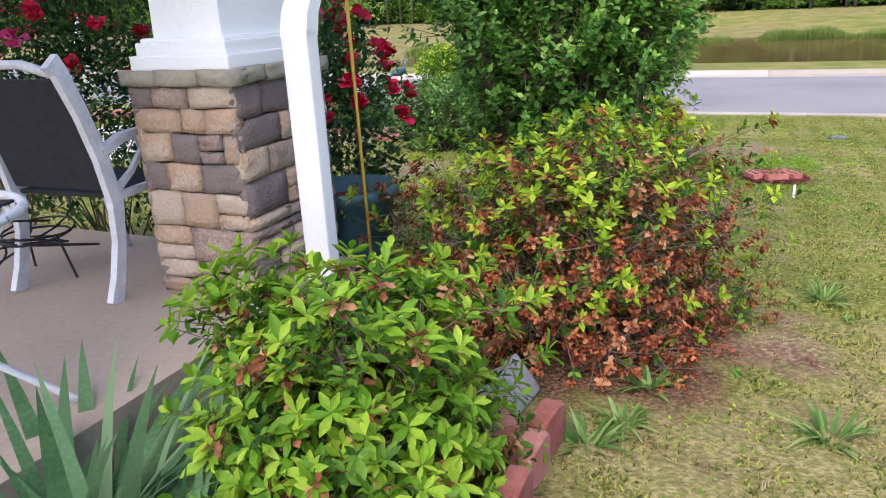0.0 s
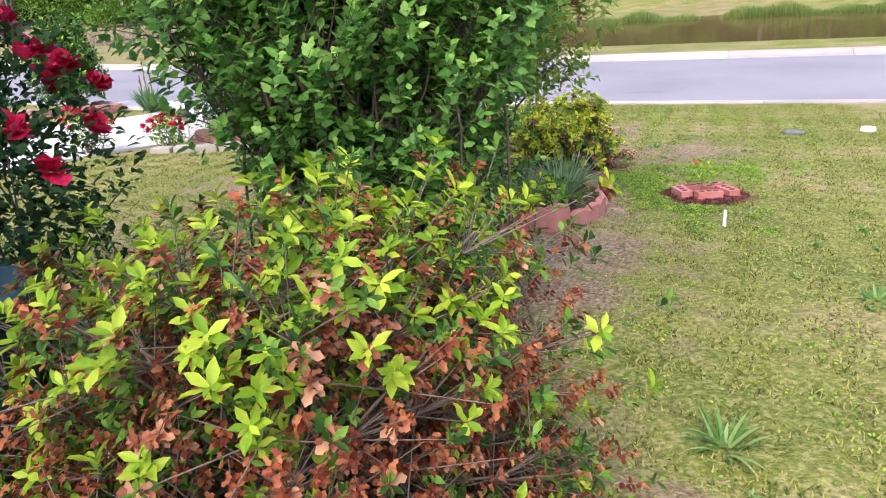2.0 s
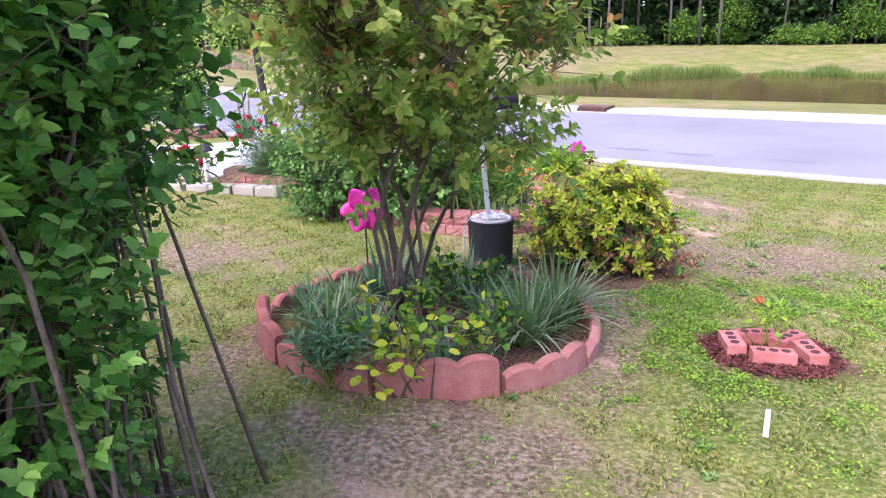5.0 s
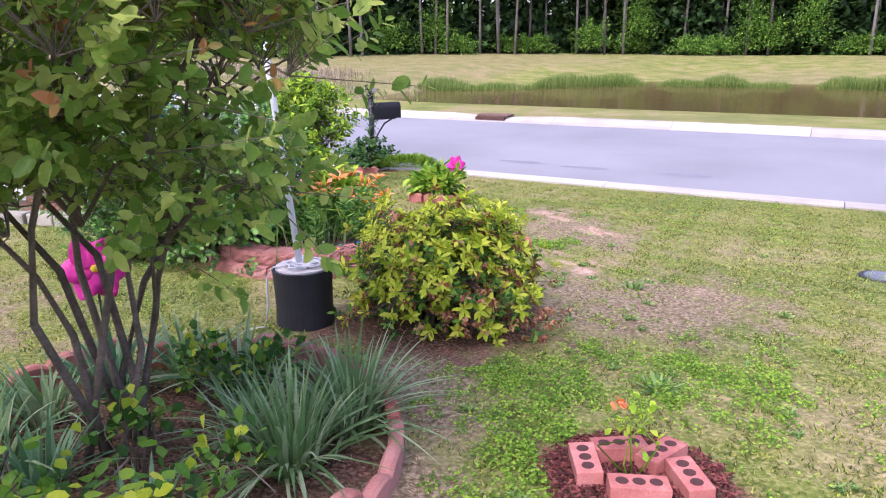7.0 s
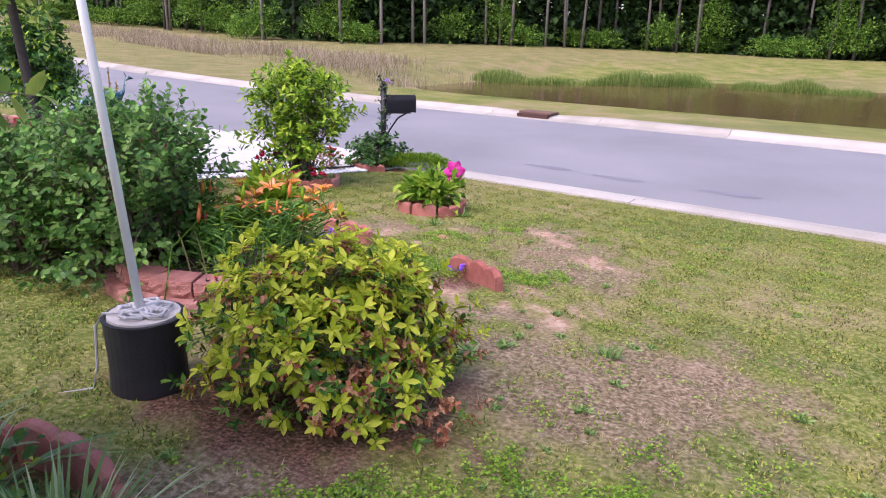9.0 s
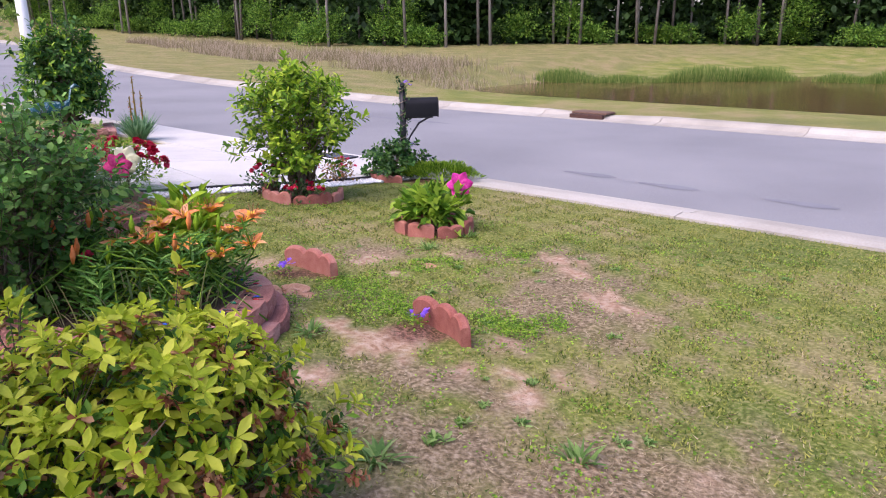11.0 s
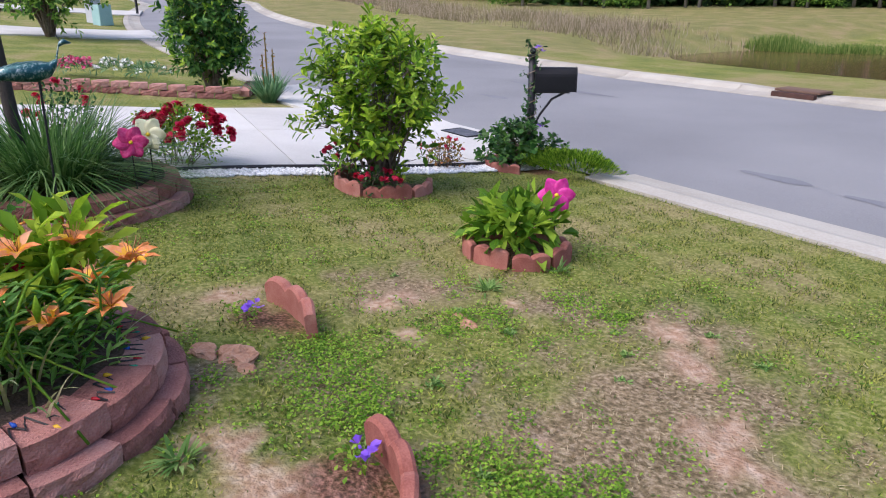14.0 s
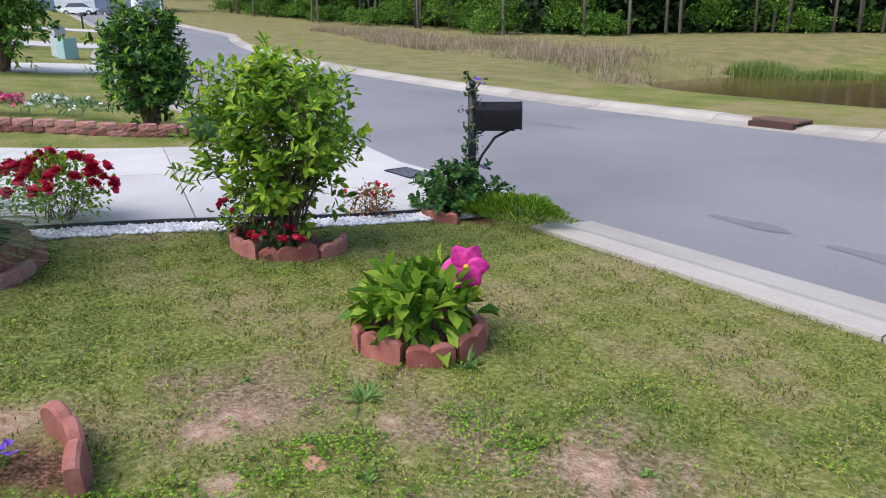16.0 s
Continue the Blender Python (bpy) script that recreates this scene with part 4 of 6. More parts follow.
# crape myrtle in a ring of edging stones
myr = thing("crape_myrtle", .87, 4.3, "multi-stemmed crape myrtle with bronze-tipped green leaves", "tree")
hd = heads(140, vase(.30, .62, .9, 2.5, 1.0, .45, (.06, -.1), .26, 1.0, .35), .14, 31) + (.1, -.12, 0)
p, a, c, r_ = shoots_at(hd, 12, .1, (.1, -.1, .9), .7, .5, .4, 32)
ln_ = .19 * (.55 + .8 * r_.random(len(p)))
joined("foliage", [leaves_on(p, a, ln_, 11, (.052, .03), OVAL, r_, 0, 8, 1.2, .15)], M["myrtle"], myr)
high = (p[:, 2] > 1.3) & (r_.random(len(p)) < .6)
joined("young_foliage", [leaves_on(p[high], a[high], ln_[high], 11, (.05, .027), OVAL, r_, 8, 11, .9, 0)], M["bronze"], myr, "bronze young leaves")
joined("end_foliage", [leaves_on(p[~high], a[~high], ln_[~high], 11, (.056, .032), OVAL, r_, 8, 11, 1.0, .1)], M["myrtle"], myr)
joined("twigs", [prisms(c * .985 + (0, 0, -.03), p + a * ln_[:, None] * .97, .0026, .0012)], M["bark"], myr)["kind"] = "stuff"
tops = []
for i in range(9):
    w = i * .698 + .3
    k = .42 + .14 * math.sin(2.3 * i)
    tops.append(np.array((k * math.cos(w) + .1, k * math.sin(w) - .12, 1.25 + .35 * math.sin(3 * w))))
    stems(myr, M["bark"], [tops[-1]], .085, .0175, .008, "limb", sides=8, seed=40 + i)
bm = bmesh.new()
for e in hd:
    b = min(tops, key=lambda q_: ((q_ - e) ** 2).sum())
    b = b * (.72 if e[2] < b[2] else .96)
    tube(bm, [b, (b + e) / 2 + (0, 0, .04), e], [.0075, .005, .003], 5)
part("branches", bm, M["bark"], myr, smooth=True)["kind"] = "stuff"

shrub("rose_shrub", -.02, 7.2, vase(.28, .42, .05, .96, 1.0, .35, seed=4), 85, .12, 8, .24, 11, (.048, .031), OVAL, M["roseshrub"], "bushy dark green rose shrub beside the lily bed", 41, M["hibleaf"], hr=.08, mid=(0, 0, .2))
shrub("rose_shrub", -.7, 7.22, vase(.28, .44, .05, .74, 1.0, .35, seed=5), 85, .12, 8, .24, 11, (.048, .031), OVAL, M["roseshrub"], "bushy dark green rose shrub on bare mulch", 42, M["hibleaf"], hr=.08, mid=(0, 0, .2))
shrub("gardenia_shrub", -.82, 11.5, vase(.14, .40, .2, 1.24, 1.0, .3, seed=3, full=.45, lump=.2), 62, .135, 8, .17, 9, (.085, .04), LANCE, M["gardenia"], "glossy light green gardenia shrub in a ring of edging", 43, M["aznew"], .6, .7, .35, .085, (0, 0, .5), trunk_r=.013, base_r=.06)
shrub("evergreen_tree", -8.12, 15.36, dome(.45, .45, .42, 1.82, .4, .15, 2.0, .9), 80, .19, 9, .2, 9, (.12, .052), OVAL, M["darkshrub"], "rounded dark evergreen tree in a red block bed", 44, M["gardenia"], .7, .4, .4, .15, (0, 0, 1.0), trunk_r=.04, base_r=.04, category="tree")
shrub("young_tree", -21.2, 19.2, dome(1.15, 1.1, .75, 3.5, .35, .2, 3.0, .9), 80, .36, 8, .4, 9, (.17, .085), OVAL, M["under"], "young leafy tree on a neighbouring lawn", 45, None, .7, .4, .4, .28, (0, 0, 1.8), trunk_r=.045, base_r=.05, category="tree")
shrub("mailbox_shrub", -.5, 13.42, dome(.34, .3, -.1, .4, .4, .15, 1.0), 26, .12, 7, .1, 7, (.062, .045), OVAL, M["darkshrub"], "low leafy vine mound at the mailbox post", 46, M["roseleaf"], hr=.07, mid=(0, 0, .1))

# ornamental tree with a dark trunk behind the grass bed
dt = thing("dark_trunk_tree", -2.45, 9.15, "slim leaning tree with a dark trunk in the block bed", "tree")
part("trunk", tube(bmesh.new(), [(.06, 0, -.05), (0, .02, .5), (-.06, .03, 1.1), (-.15, .03, 2.0), (-.2, 0, 2.6)], [.055, .05, .045, .04, .03], 9), M["darkbark"], dt, smooth=True)
p, d = crown(2600, .9, .9, 1.75, 3.4, .3, .8, 3, 47, .9)
joined("crown", [loose(p + (-.2, -.05, -.2), d, .08, .05, seed=47)], M["myrtle"], dt)

# ---- edging stones and block walls ----


def edger_piece(R, arc, h=.12, th=.055, n=3, amp=.028):
    """One scalloped edging stone bent to radius R."""
    secs = []
    steps = 6 * n
    for i in range(steps + 1):
        s = i / steps
        a = (s - .5) * arc
        top = h - amp + amp * abs(math.sin(math.pi * n * s)) ** .6
        ri, ro = R - th / 2, R + th / 2
        c, sn = math.cos(a), math.sin(a)
        secs.append([(ro * c, ro * sn, -.05), (ro * c, ro * sn, top - .012), ((ro - .012) * c, (ro - .012) * sn, top), ((ri + .012) * c, (ri + .012) * sn, top), (ri * c, ri * sn, top - .012), (ri * c, ri * sn, -.05)])
    bm = loft(secs)
    me = bpy.data.meshes.new("edging_stone")
    bm.to_mesh(me)
    bm.free()
    return me


def edger_ring(x, y, R, count, label, h=.12, gap=(), tilt=3.0, seed=0, n=3, amp=.028, start=0.0):
    t = thing("edging_ring", x, y, label, "edging")
    me = edger_piece(R, 2 * math.pi / count - .03 / R, h, n=n, amp=amp)
    r = random.Random(seed)
    for i in range(count):
        if i in gap:
            continue
        a = 360 * i / count + start
        px, py = x + R * math.cos(radians(a)), y + R * math.sin(radians(a))
        put("edging_stone", me, M["edger"], t, at=pose(0, 0, land(px, py) - land(x, y) + r.uniform(-.012, .008), r.uniform(-tilt, tilt), r.uniform(-tilt, tilt), a))
    return t


edger_ring(1.0, 4.30, .87, 10, "ring of red scalloped edging stones round the crape myrtle", .14, seed=1)
edger_ring(1.08, 10.63, .34, 8, "small ring of red scalloped edging round a leafy plant", .115, seed=2, n=2, amp=.022)
edger_ring(-.8, 11.5, .42, 6, "ring of red scalloped edging round the gardenia", .12, gap=(1, 2), seed=3, start=15)
edger_ring(-.4, 13.45, .42, 7, "arc of red edging stones below the mailbox", .1, gap=(0, 1, 2, 6), seed=4, start=10)
for x, y, a, seed in ((2.07, 8.11, 53, 5), (.82, 8.86, 70, 6)):
    t = thing("edging_stone", x, y, "single curved red scalloped edging stone standing in turf", "edging", "loose edging stones")
    put("stone", edger_piece(.62, .84, .13, .055, 3, .038), M["edger"], t, at=pose(-.6 * math.cos(radians(a)), -.6 * math.sin(radians(a)), -.01, 0, -4, a))
edg = thing("edging_row", -.02, -.82, "short row of red scalloped edging stones by the azaleas", "edging", z=land(-.02, -.82))
for ex, ey, ea in ((.09, .13, -28), (.03, -.04, -24), (-.03, -.22, -20)):
    put("edging_stone", edger_piece(.5, .33, .15, .07, 1, .035), M["edger"], edg, at=pose(ex - .5 * math.cos(radians(ea)), ey - .5 * math.sin(radians(ea)), 0, 0, 0, ea))
cb = thing("cored_brick", -.1, -.72, "single brown cored brick standing by the azalea", "brick")
part("brick", box(bmesh.new(), (0, 0, .07), (.1, .19, .15), Matrix.Rotation(radians(20), 4, "Z"), bevel=.006), M["brick"], cb)
# solid disc, coloured dark like the shaded inside of a core hole
part("core", tube(bmesh.new(), [(0, 0, .14), (0, 0, .148)], .024, 14), M["holeshade"], cb)
gs = thing("grey_stone", -.05, -.4, "flat grey stone leaning at the azalea bed edge", "stone", rz=-25)
bm = box(bmesh.new(), (0, 0, .05), (.045, .36, .16), Matrix.Rotation(radians(-38), 4, "Y"), bevel=.018)
for v_ in bm.verts:
    v_.co += Vector((noise.noise(v_.co * 9), noise.noise(v_.co * 8 + Vector((3, 0, 0))), noise.noise(v_.co * 7 + Vector((0, 5, 0))))) * .012
part("stone", bm, M["slate"], gs)
for hx, hy, ha in ((-.55, -.02, 80),):
    t = thing("edging_stone", hx, hy, "red scalloped edging stone half hidden under a bush", "edging")
    put("stone", edger_piece(.75, .7, .12, .06, 3, .03), M["edger"], t, at=pose(-.72 * math.cos(radians(ha)), -.72 * math.sin(radians(ha)), -.01, 0, -4, ha))


def wall_block(w, dpt, h, seed):
    """A retaining-wall block: rough split front, slanting sides."""
    bm = bmesh.new()
    nx, nz = 7, 4
    r = random.Random(seed)
    front = [[bm.verts.new((-w / 2 + w * i / nx, -dpt / 2 + (.02 * (abs(i - nx / 2) / (nx / 2)) ** 3) + (r.uniform(-.008, .008) if 0 < j < nz else .006), h * j / nz)) for i in range(nx + 1)] for j in range(nz + 1)]
    for j in range(nz):
        for i in range(nx):
            bm.faces.new((front[j][i], front[j][i + 1], front[j + 1][i + 1], front[j + 1][i]))
    back = [bm.verts.new((x, dpt / 2, z)) for x, z in ((-w * .36, 0), (w * .36, 0), (w * .36, h), (-w * .36, h))]
    bm.faces.new([*front[nz], back[2], back[3]])
    bm.faces.new([*front[0][::-1], back[0], back[1]])
    bm.faces.new((back[1], back[0], back[3], back[2]))
    bm.faces.new([*[front[j][nx] for j in range(nz + 1)], back[2], back[1]])
    bm.faces.new([*[front[j][0] for j in range(nz, -1, -1)], back[0], back[3]])
    bmesh.ops.recalc_face_normals(bm, faces=bm.faces)
    me = bpy.data.meshes.new("block")
    bm.to_mesh(me)
    bm.free()
    return me


BLOCKS = [wall_block(.285, .19, .1, k) for k in range(4)]


def block_ring(x, y, R, courses, a0, a1, label, seed, setback=.075):
    t = thing("block_wall", x, y, label, "retaining wall", z=land(x, y))
    r = random.Random(seed)
    for c in range(courses):
        rad = R - c * setback
        k = max(3, int(radians(a1 - a0) * (rad + .09) / .283))
        for i in range(k):
            a = a0 + (a1 - a0) * (i + (.5 if c % 2 else 0)) / k
            px, py = x + rad * math.cos(radians(a)), y + rad * math.sin(radians(a))
            z = land(px, py) - land(x, y)
            put("block", BLOCKS[r.randrange(4)], M["redblock"], t, at=pose(px - x, py - y, z - .022 + c * .102, r.uniform(-1.5, 1.5), r.uniform(-1.5, 1.5), a + 90 + r.uniform(-3, 3)))
    return t


block_ring(.55, 7.45, .70, 2, -150, 110, "low curved wall of rough red concrete blocks round lilies", 1)
block_ring(-2.15, 9.22, .9, 2, -180, 150, "low curved wall of rough red blocks round ornamental grass", 2)
# soil inside the block beds
for x, y, R in ((.55, 7.45, .6), (-2.15, 9.22, .84)):
    bm = bmesh.new()
    bmesh.ops.create_cone(bm, cap_ends=True, segments=28, radius1=R, radius2=R * .96, depth=.16)
    s = thing("bed_soil", x, y, "dark brown garden soil filling the block bed", "soil", kind="stuff", z=land(x, y) + .07)
    part("soil", bm, M["soil"], s)

# straight bed beyond the driveway
fb = thing("block_wall", -8.2, 13.5, "straight low wall of dark red blocks beside the driveway", "retaining wall")
bdir = Vector((.70, .714))
for c in range(2):
    for i in range(22):
        p_ = Vector((-8.2, 13.5)) + bdir * (-4.6 + (i + .5 * c) * .3)
        put("block", BLOCKS[i % 4], M["redblock"], fb, at=pose(p_.x + 8.2, p_.y - 13.5, land(p_.x, p_.y) - land(-8.2, 13.5) + c * .102, 0, 0, 45))
for i in range(6):
    p_ = Vector((-8.2, 13.5)) + bdir * 2.05 + Vector((-.714, .70)) * (.15 + .3 * i)
    put("block", BLOCKS[i % 4], M["redblock"], fb, at=pose(p_.x + 8.2, p_.y - 13.5, land(p_.x, p_.y) - land(-8.2, 13.5) + .05, 0, 0, 135))

# ---- porch ----
slab = tagged(strip("porch_slab", -14, -5.02, -7, -1.78, 0, M["slab"], 1, 1, lambda u, v: np.full_like(u, .70), .4), "bare tan concrete porch slab", "porch floor", kind="structure")
# roof out of view, added and sized to shade the slab below
tagged(strip("porch_roof", -9.5, -4.75, -4.6, -1.5, 0, M["white"], 1, 1, lambda u, v: np.full_like(u, 3.9), .22), "unseen white porch roof added to shade the slab", "roof", kind="structure")
CX, CY = -1.13, .268
col_ = thing("porch_column", CX, CY, "square porch column faced in brown ledge stone, white post above", "column", z=.70, rz=-20.4)
part("core", box(bmesh.new(), (0, 0, .42), (.43, .53, .84)), M["mortar"], col_)
part("cap", box(bmesh.new(), (0, 0, .872), (.5, .6, .05), bevel=.008), M["capstone"], col_, "tan cap stone")
for zc, s, hh in ((.925, .47, .055), (.975, .43, .05), (1.005, .40, .02)):
    part("base_trim", box(bmesh.new(), (0, 0, zc), (s, s + .1, hh), bevel=.008), M["white"], col_, "white moulded base trim")
part("post", box(bmesh.new(), (0, 0, 1.99), (.33, .43, 1.98), taper=.82, bevel=.006), M["white"], col_, "white painted tapered post")
rs = random.Random(9)


def ledge_stone(ln, dp, h, r):
    """A rough-faced wall stone, its front bulging and its edges worn round."""
    bm = bmesh.new()
    nx, nz = 6, 5
    skew = r.uniform(-.012, .012)
    rows = []
    for j in range(nz):
        tz = j / (nz - 1) * 2 - 1
        row = []
        for i in range(nx):
            tx = i / (nx - 1) * 2 - 1
            edge = max(abs(tx) ** 6, abs(tz) ** 5)
            q = Vector((tx * ln / 2, tz * h / 2, r.random() * 9))
            y = -dp / 2 + .009 * edge + .014 * noise.noise(q * 14) + .008 * r.uniform(-1, 1) * (1 - edge)
            row.append(bm.verts.new((tx * ln / 2 + r.uniform(-.003, .003), y, tz * h / 2 * (1 - .05 * abs(tx) ** 4) + skew * tx * .5 + r.uniform(-.002, .002))))
        rows.append(row)
    back = [bm.verts.new((sx * ln / 2, dp / 2, sz * h / 2)) for sx, sz in ((-1, -1), (1, -1), (1, 1), (-1, 1))]
    for r0, r1 in zip(rows, rows[1:]):
        for i in range(nx - 1):
            bm.faces.new((r0[i], r0[i + 1], r1[i + 1], r1[i]))
    bm.faces.new([*reversed(rows[0]), back[0], back[1]])
    bm.faces.new([*rows[-1], back[2], back[3]])
    bm.faces.new([*(w_[0] for w_ in rows), back[3], back[0]])
    bm.faces.new([*(w_[-1] for w_ in reversed(rows)), back[1], back[2]])
    bm.faces.new(list(reversed(back)))
    bmesh.ops.recalc_face_normals(bm, faces=bm.faces)
    return bm


for side in range(4):
    z = 0.0
    hw, off = ((.25, .285) if side % 2 == 0 else (.3, .235))
    while z < .83:
        h = min(rs.choice((.075, .095, .115, .145)), .842 - z)
        if h < .035:
            break
        w = -hw
        while w < hw - .001:
            ln = min(rs.uniform(.11, .27), hw - w)
            if hw - w - ln < .06:
                ln = hw - w
            dp = rs.uniform(.035, .055)
            for zz, hh in (((z, h * .44), (z + h * .44, h * .56)) if h > .09 and rs.random() < .3 else ((z, h),)):
                bm = ledge_stone(ln - .005, dp + rs.uniform(-.006, .006), hh - .005, rs)
                m_ = pose(0, 0, 0, 0, 0, 90 * side) @ Matrix.Translation((w + ln / 2, -off, zz + hh / 2))
                part("stone", bm, M["stone"], col_, at=m_, smooth=True)
            w += ln
        z += h
for side in range(4):
    hw, off = ((.275, .28) if side % 2 == 0 else (.325, .23))
    w = -hw
    while w < hw - .001:
        ln = min(rs.uniform(.16, .3), hw - w)
        if hw - w - ln < .08:
            ln = hw - w
        m_ = pose(0, 0, 0, 0, 0, 90 * side) @ Matrix.Translation((w + ln / 2, -off, .872))
        part("cap_stone", ledge_stone(ln - .004, .09, .058, rs), M["capstone"], col_, "rough tan cap stone", at=m_, smooth=True)
        w += ln
# downspout on the column's outer face
ds = thing("downspout", -.75, -.05, "white square downspout with elbow at its foot", "downspout", z=.40, rz=-20.4)
bm = bmesh.new()
box(bm, (0, 0, .83), (.11, .075, 1.0), bevel=.01)
part("pipe", bm, M["white"], ds)
part("upper_bend", loft([[(x, y + dy, z) for x, y in ((-.055, -.037), (.055, -.037), (.055, .037), (-.055, .037))] for z, dy in ((1.30, 0), (1.38, .02), (1.5, .1), (1.62, .2), (1.8, .2))]), M["white"], ds)
part("foot_elbow", loft([[(x + dx, -.03 + .06 * k, z + (.03 if x > 0 else -.03)) for x, k in ((-.055, 0), (.055, 0), (.055, 1), (-.055, 1))] for z, dx in ((.36, 0), (.28, .03), (.21, .1), (.17, .17))]), M["white"], ds)
rod = thing("yellow_rod", -.66, .5, "thin yellow rod stuck upright beside a flower pot", "rod")
part("rod", tube(bmesh.new(), [(.01, 0, 0), (0, 0, .8), (-.01, 0, 1.7)], .0075, 8), M["gold"], rod, smooth=True)

# teal pot with a rose
pot = thing("flower_pot", -.77, .74, "large teal plastic pot planted with a red rose", "pot", z=land(-.77, .74) + .06)
prof = [(.0, .02), (.15, .0), (.185, .25), (.21, .5), (.235, .52), (.235, .57), (.215, .57), (.205, .5), (0, .49)]
part("pot", loft([[(r * math.cos(a), r * math.sin(a), z) for r, z in prof] for a in np.linspace(0, 2 * math.pi, 28, endpoint=False)], True), M["teal"], pot, smooth=True)
part("soil", box(bmesh.new(), (0, 0, .49), (.27, .27, .03), bevel=.012), M["mulch"], pot)


def rose_bush(x, y, rx, ry, z0, z1, n, blooms, bsize, petal, label, seed, leafm="roseleaf", leaf=(.045, .028), z=None):
    t = thing("rose_bush", x, y, label, "rose bush", z=z)
    p, d = crown(n, rx, ry, z0, z1, .25, .7, 3, seed, .8)
    joined("foliage", [loose(p, d, *leaf, seed=seed)], M[leafm], t)
    q, e = crown(blooms, rx * 1.02, ry * 1.02, z0 + .25 * (z1 - z0), z1 * 1.02, .25, .12, 3, seed + 1, .2)
    for i in range(blooms):
        a, b = q[i:i + 1], e[i:i + 1]
        joined("bloom", [flowers(a, b, 6, bsize * .6, .3, i), flowers(a, b, 8, bsize * .8, .6, i + 50), flowers(a, b, 9, bsize * .95, 1.0, i + 90)], petal, t)
    r = np.random.default_rng(seed)
    stems(t, M["bark"], p[r.integers(0, n, 22)] * .92, .06, .007, .003, seed=seed)
    return t


rose_bush(-.95, 1.35, .46, .46, .1, 1.55, 4200, 44, .066, M["rosered"], "tall rose bush covered in deep red blooms", 51)
rose_bush(-2.5, 1.6, .95, .6, .0, 1.9, 9500, 95, .062, M["rosered"], "wide rose bush with red blooms behind the porch", 52)
rose_bush(-2.9, 1.25, .5, .4, .5, 2.0, 1800, 40, .066, M["rosepink"], "rose bush with pink blooms behind the porch", 53)
rose_bush(-2.6, 10.7, .46, .38, .02, .56, 1500, 44, .068, M["rosered"], "low red rose bush on white pebbles by the driveway", 54, "weed")
rose_bush(-1.22, 11.42, .26, .26, .0, .34, 260, 11, .045, M["rosered"], "small red roses growing under the gardenia", 55)
rose_bush(-.68, 11.22, .26, .16, .0, .2, 220, 10, .04, M["rosered"], "small red roses growing under the gardenia", 58)
rose_bush(-1.02, 12.75, .22, .2, .0, .3, 260, 6, .03, M["rosered"], "small thin rose bush on white pebbles", 56, "bronze")
rose_bush(-4.15, 8.15, .34, .3, .02, .58, 700, 22, .06, M["rosered"], "loose red rose bush beside the driveway edge", 59, "weed")
rose_bush(-3.2, 8.45, .28, .26, .02, .46, 700, 18, .06, M["rosered"], "low red rose bush at the end of a block wall", 60, "weed")
rose_bush(-3.1, 9.9, .3, .3, .1, .75, 500, 9, .05, M["rosered"], "dark red rose bush behind the block bed", 57)

# white metal garden chair with a dark mesh seat
ch = thing("garden_chair", -1.77, .33, "white cast-metal garden chair with a dark mesh back", "chair", z=.70, rz=162)
def band(pts, wide, thick):
    """A flat cast bar that follows pts in the plane of the chair's side."""
    rows = []
    for i, (y, z) in enumerate(pts):
        q0, q1 = pts[max(i - 1, 0)], pts[min(i + 1, len(pts) - 1)]
        t_ = Vector((q1[0] - q0[0], q1[1] - q0[1])).normalized()
        n_ = Vector((-t_.y, t_.x)) * (wide[i] / 2)
        rows.append([(-thick / 2, y + n_.x, z + n_.y), (thick / 2, y + n_.x, z + n_.y), (thick / 2, y - n_.x, z - n_.y), (-thick / 2, y - n_.x, z - n_.y)])
    return loft(rows)


for sx in (-.27, .27):
    at_ = pose(sx, 0, 0)
    part("frame_side", band([(.33, 0), (.29, .1), (.25, .24), (.23, .4), (.26, .58), (.31, .76), (.37, .92), (.40, .96)], [.06, .05, .045, .06, .055, .055, .06, .075], .032), M["whiteiron"], ch, at=at_)
    part("front_leg", band([(-.3, 0), (-.27, .12), (-.23, .28), (-.2, .4), (.0, .425), (.2, .42)], [.045, .035, .03, .035, .03, .03], .026), M["whiteiron"], ch, at=at_)
    part("armrest", band([(.26, .6), (.14, .645), (-.02, .65), (-.16, .63), (-.24, .58), (-.25, .51), (-.2, .47), (-.15, .5), (-.17, .54)], [.03, .035, .04, .04, .032, .028, .024, .02, .014], .04), M["whiteiron"], ch, at=at_)
    part("side_scroll", band([(.22, .44), (.12, .5), (.04, .58), (.06, .63)], [.03, .02, .018, .014], .02), M["whiteiron"], ch, at=at_)
part("seat", box(bmesh.new(), (0, 0, .42), (.5, .46, .02), bevel=.008), M["mesh"], ch)
part("backrest", box(bmesh.new(), (0, .29, .67), (.5, .018, .46), Matrix.Rotation(radians(-14), 4, "X"), bevel=.006), M["mesh"], ch)
part("top_rail", tube(bmesh.new(), [(-.27, .36, .9), (-.1, .38, .95), (.1, .38, .95), (.27, .36, .9)], .018, 8), M["whiteiron"], ch, smooth=True)
gt = thing("garden_table", -1.62, -1.0, "white wrought-iron garden table with scrolled legs", "table", z=.70)
part("top_ring", tube(bmesh.new(), [(.3 * math.cos(a), .3 * math.sin(a), .62) for a in np.linspace(0, 6.283, 25)], .014, 7, False), M["whiteiron"], gt, smooth=True)
part("top", box(bmesh.new(), (0, 0, .62), (.4, .4, .008)), M["mesh"], gt)
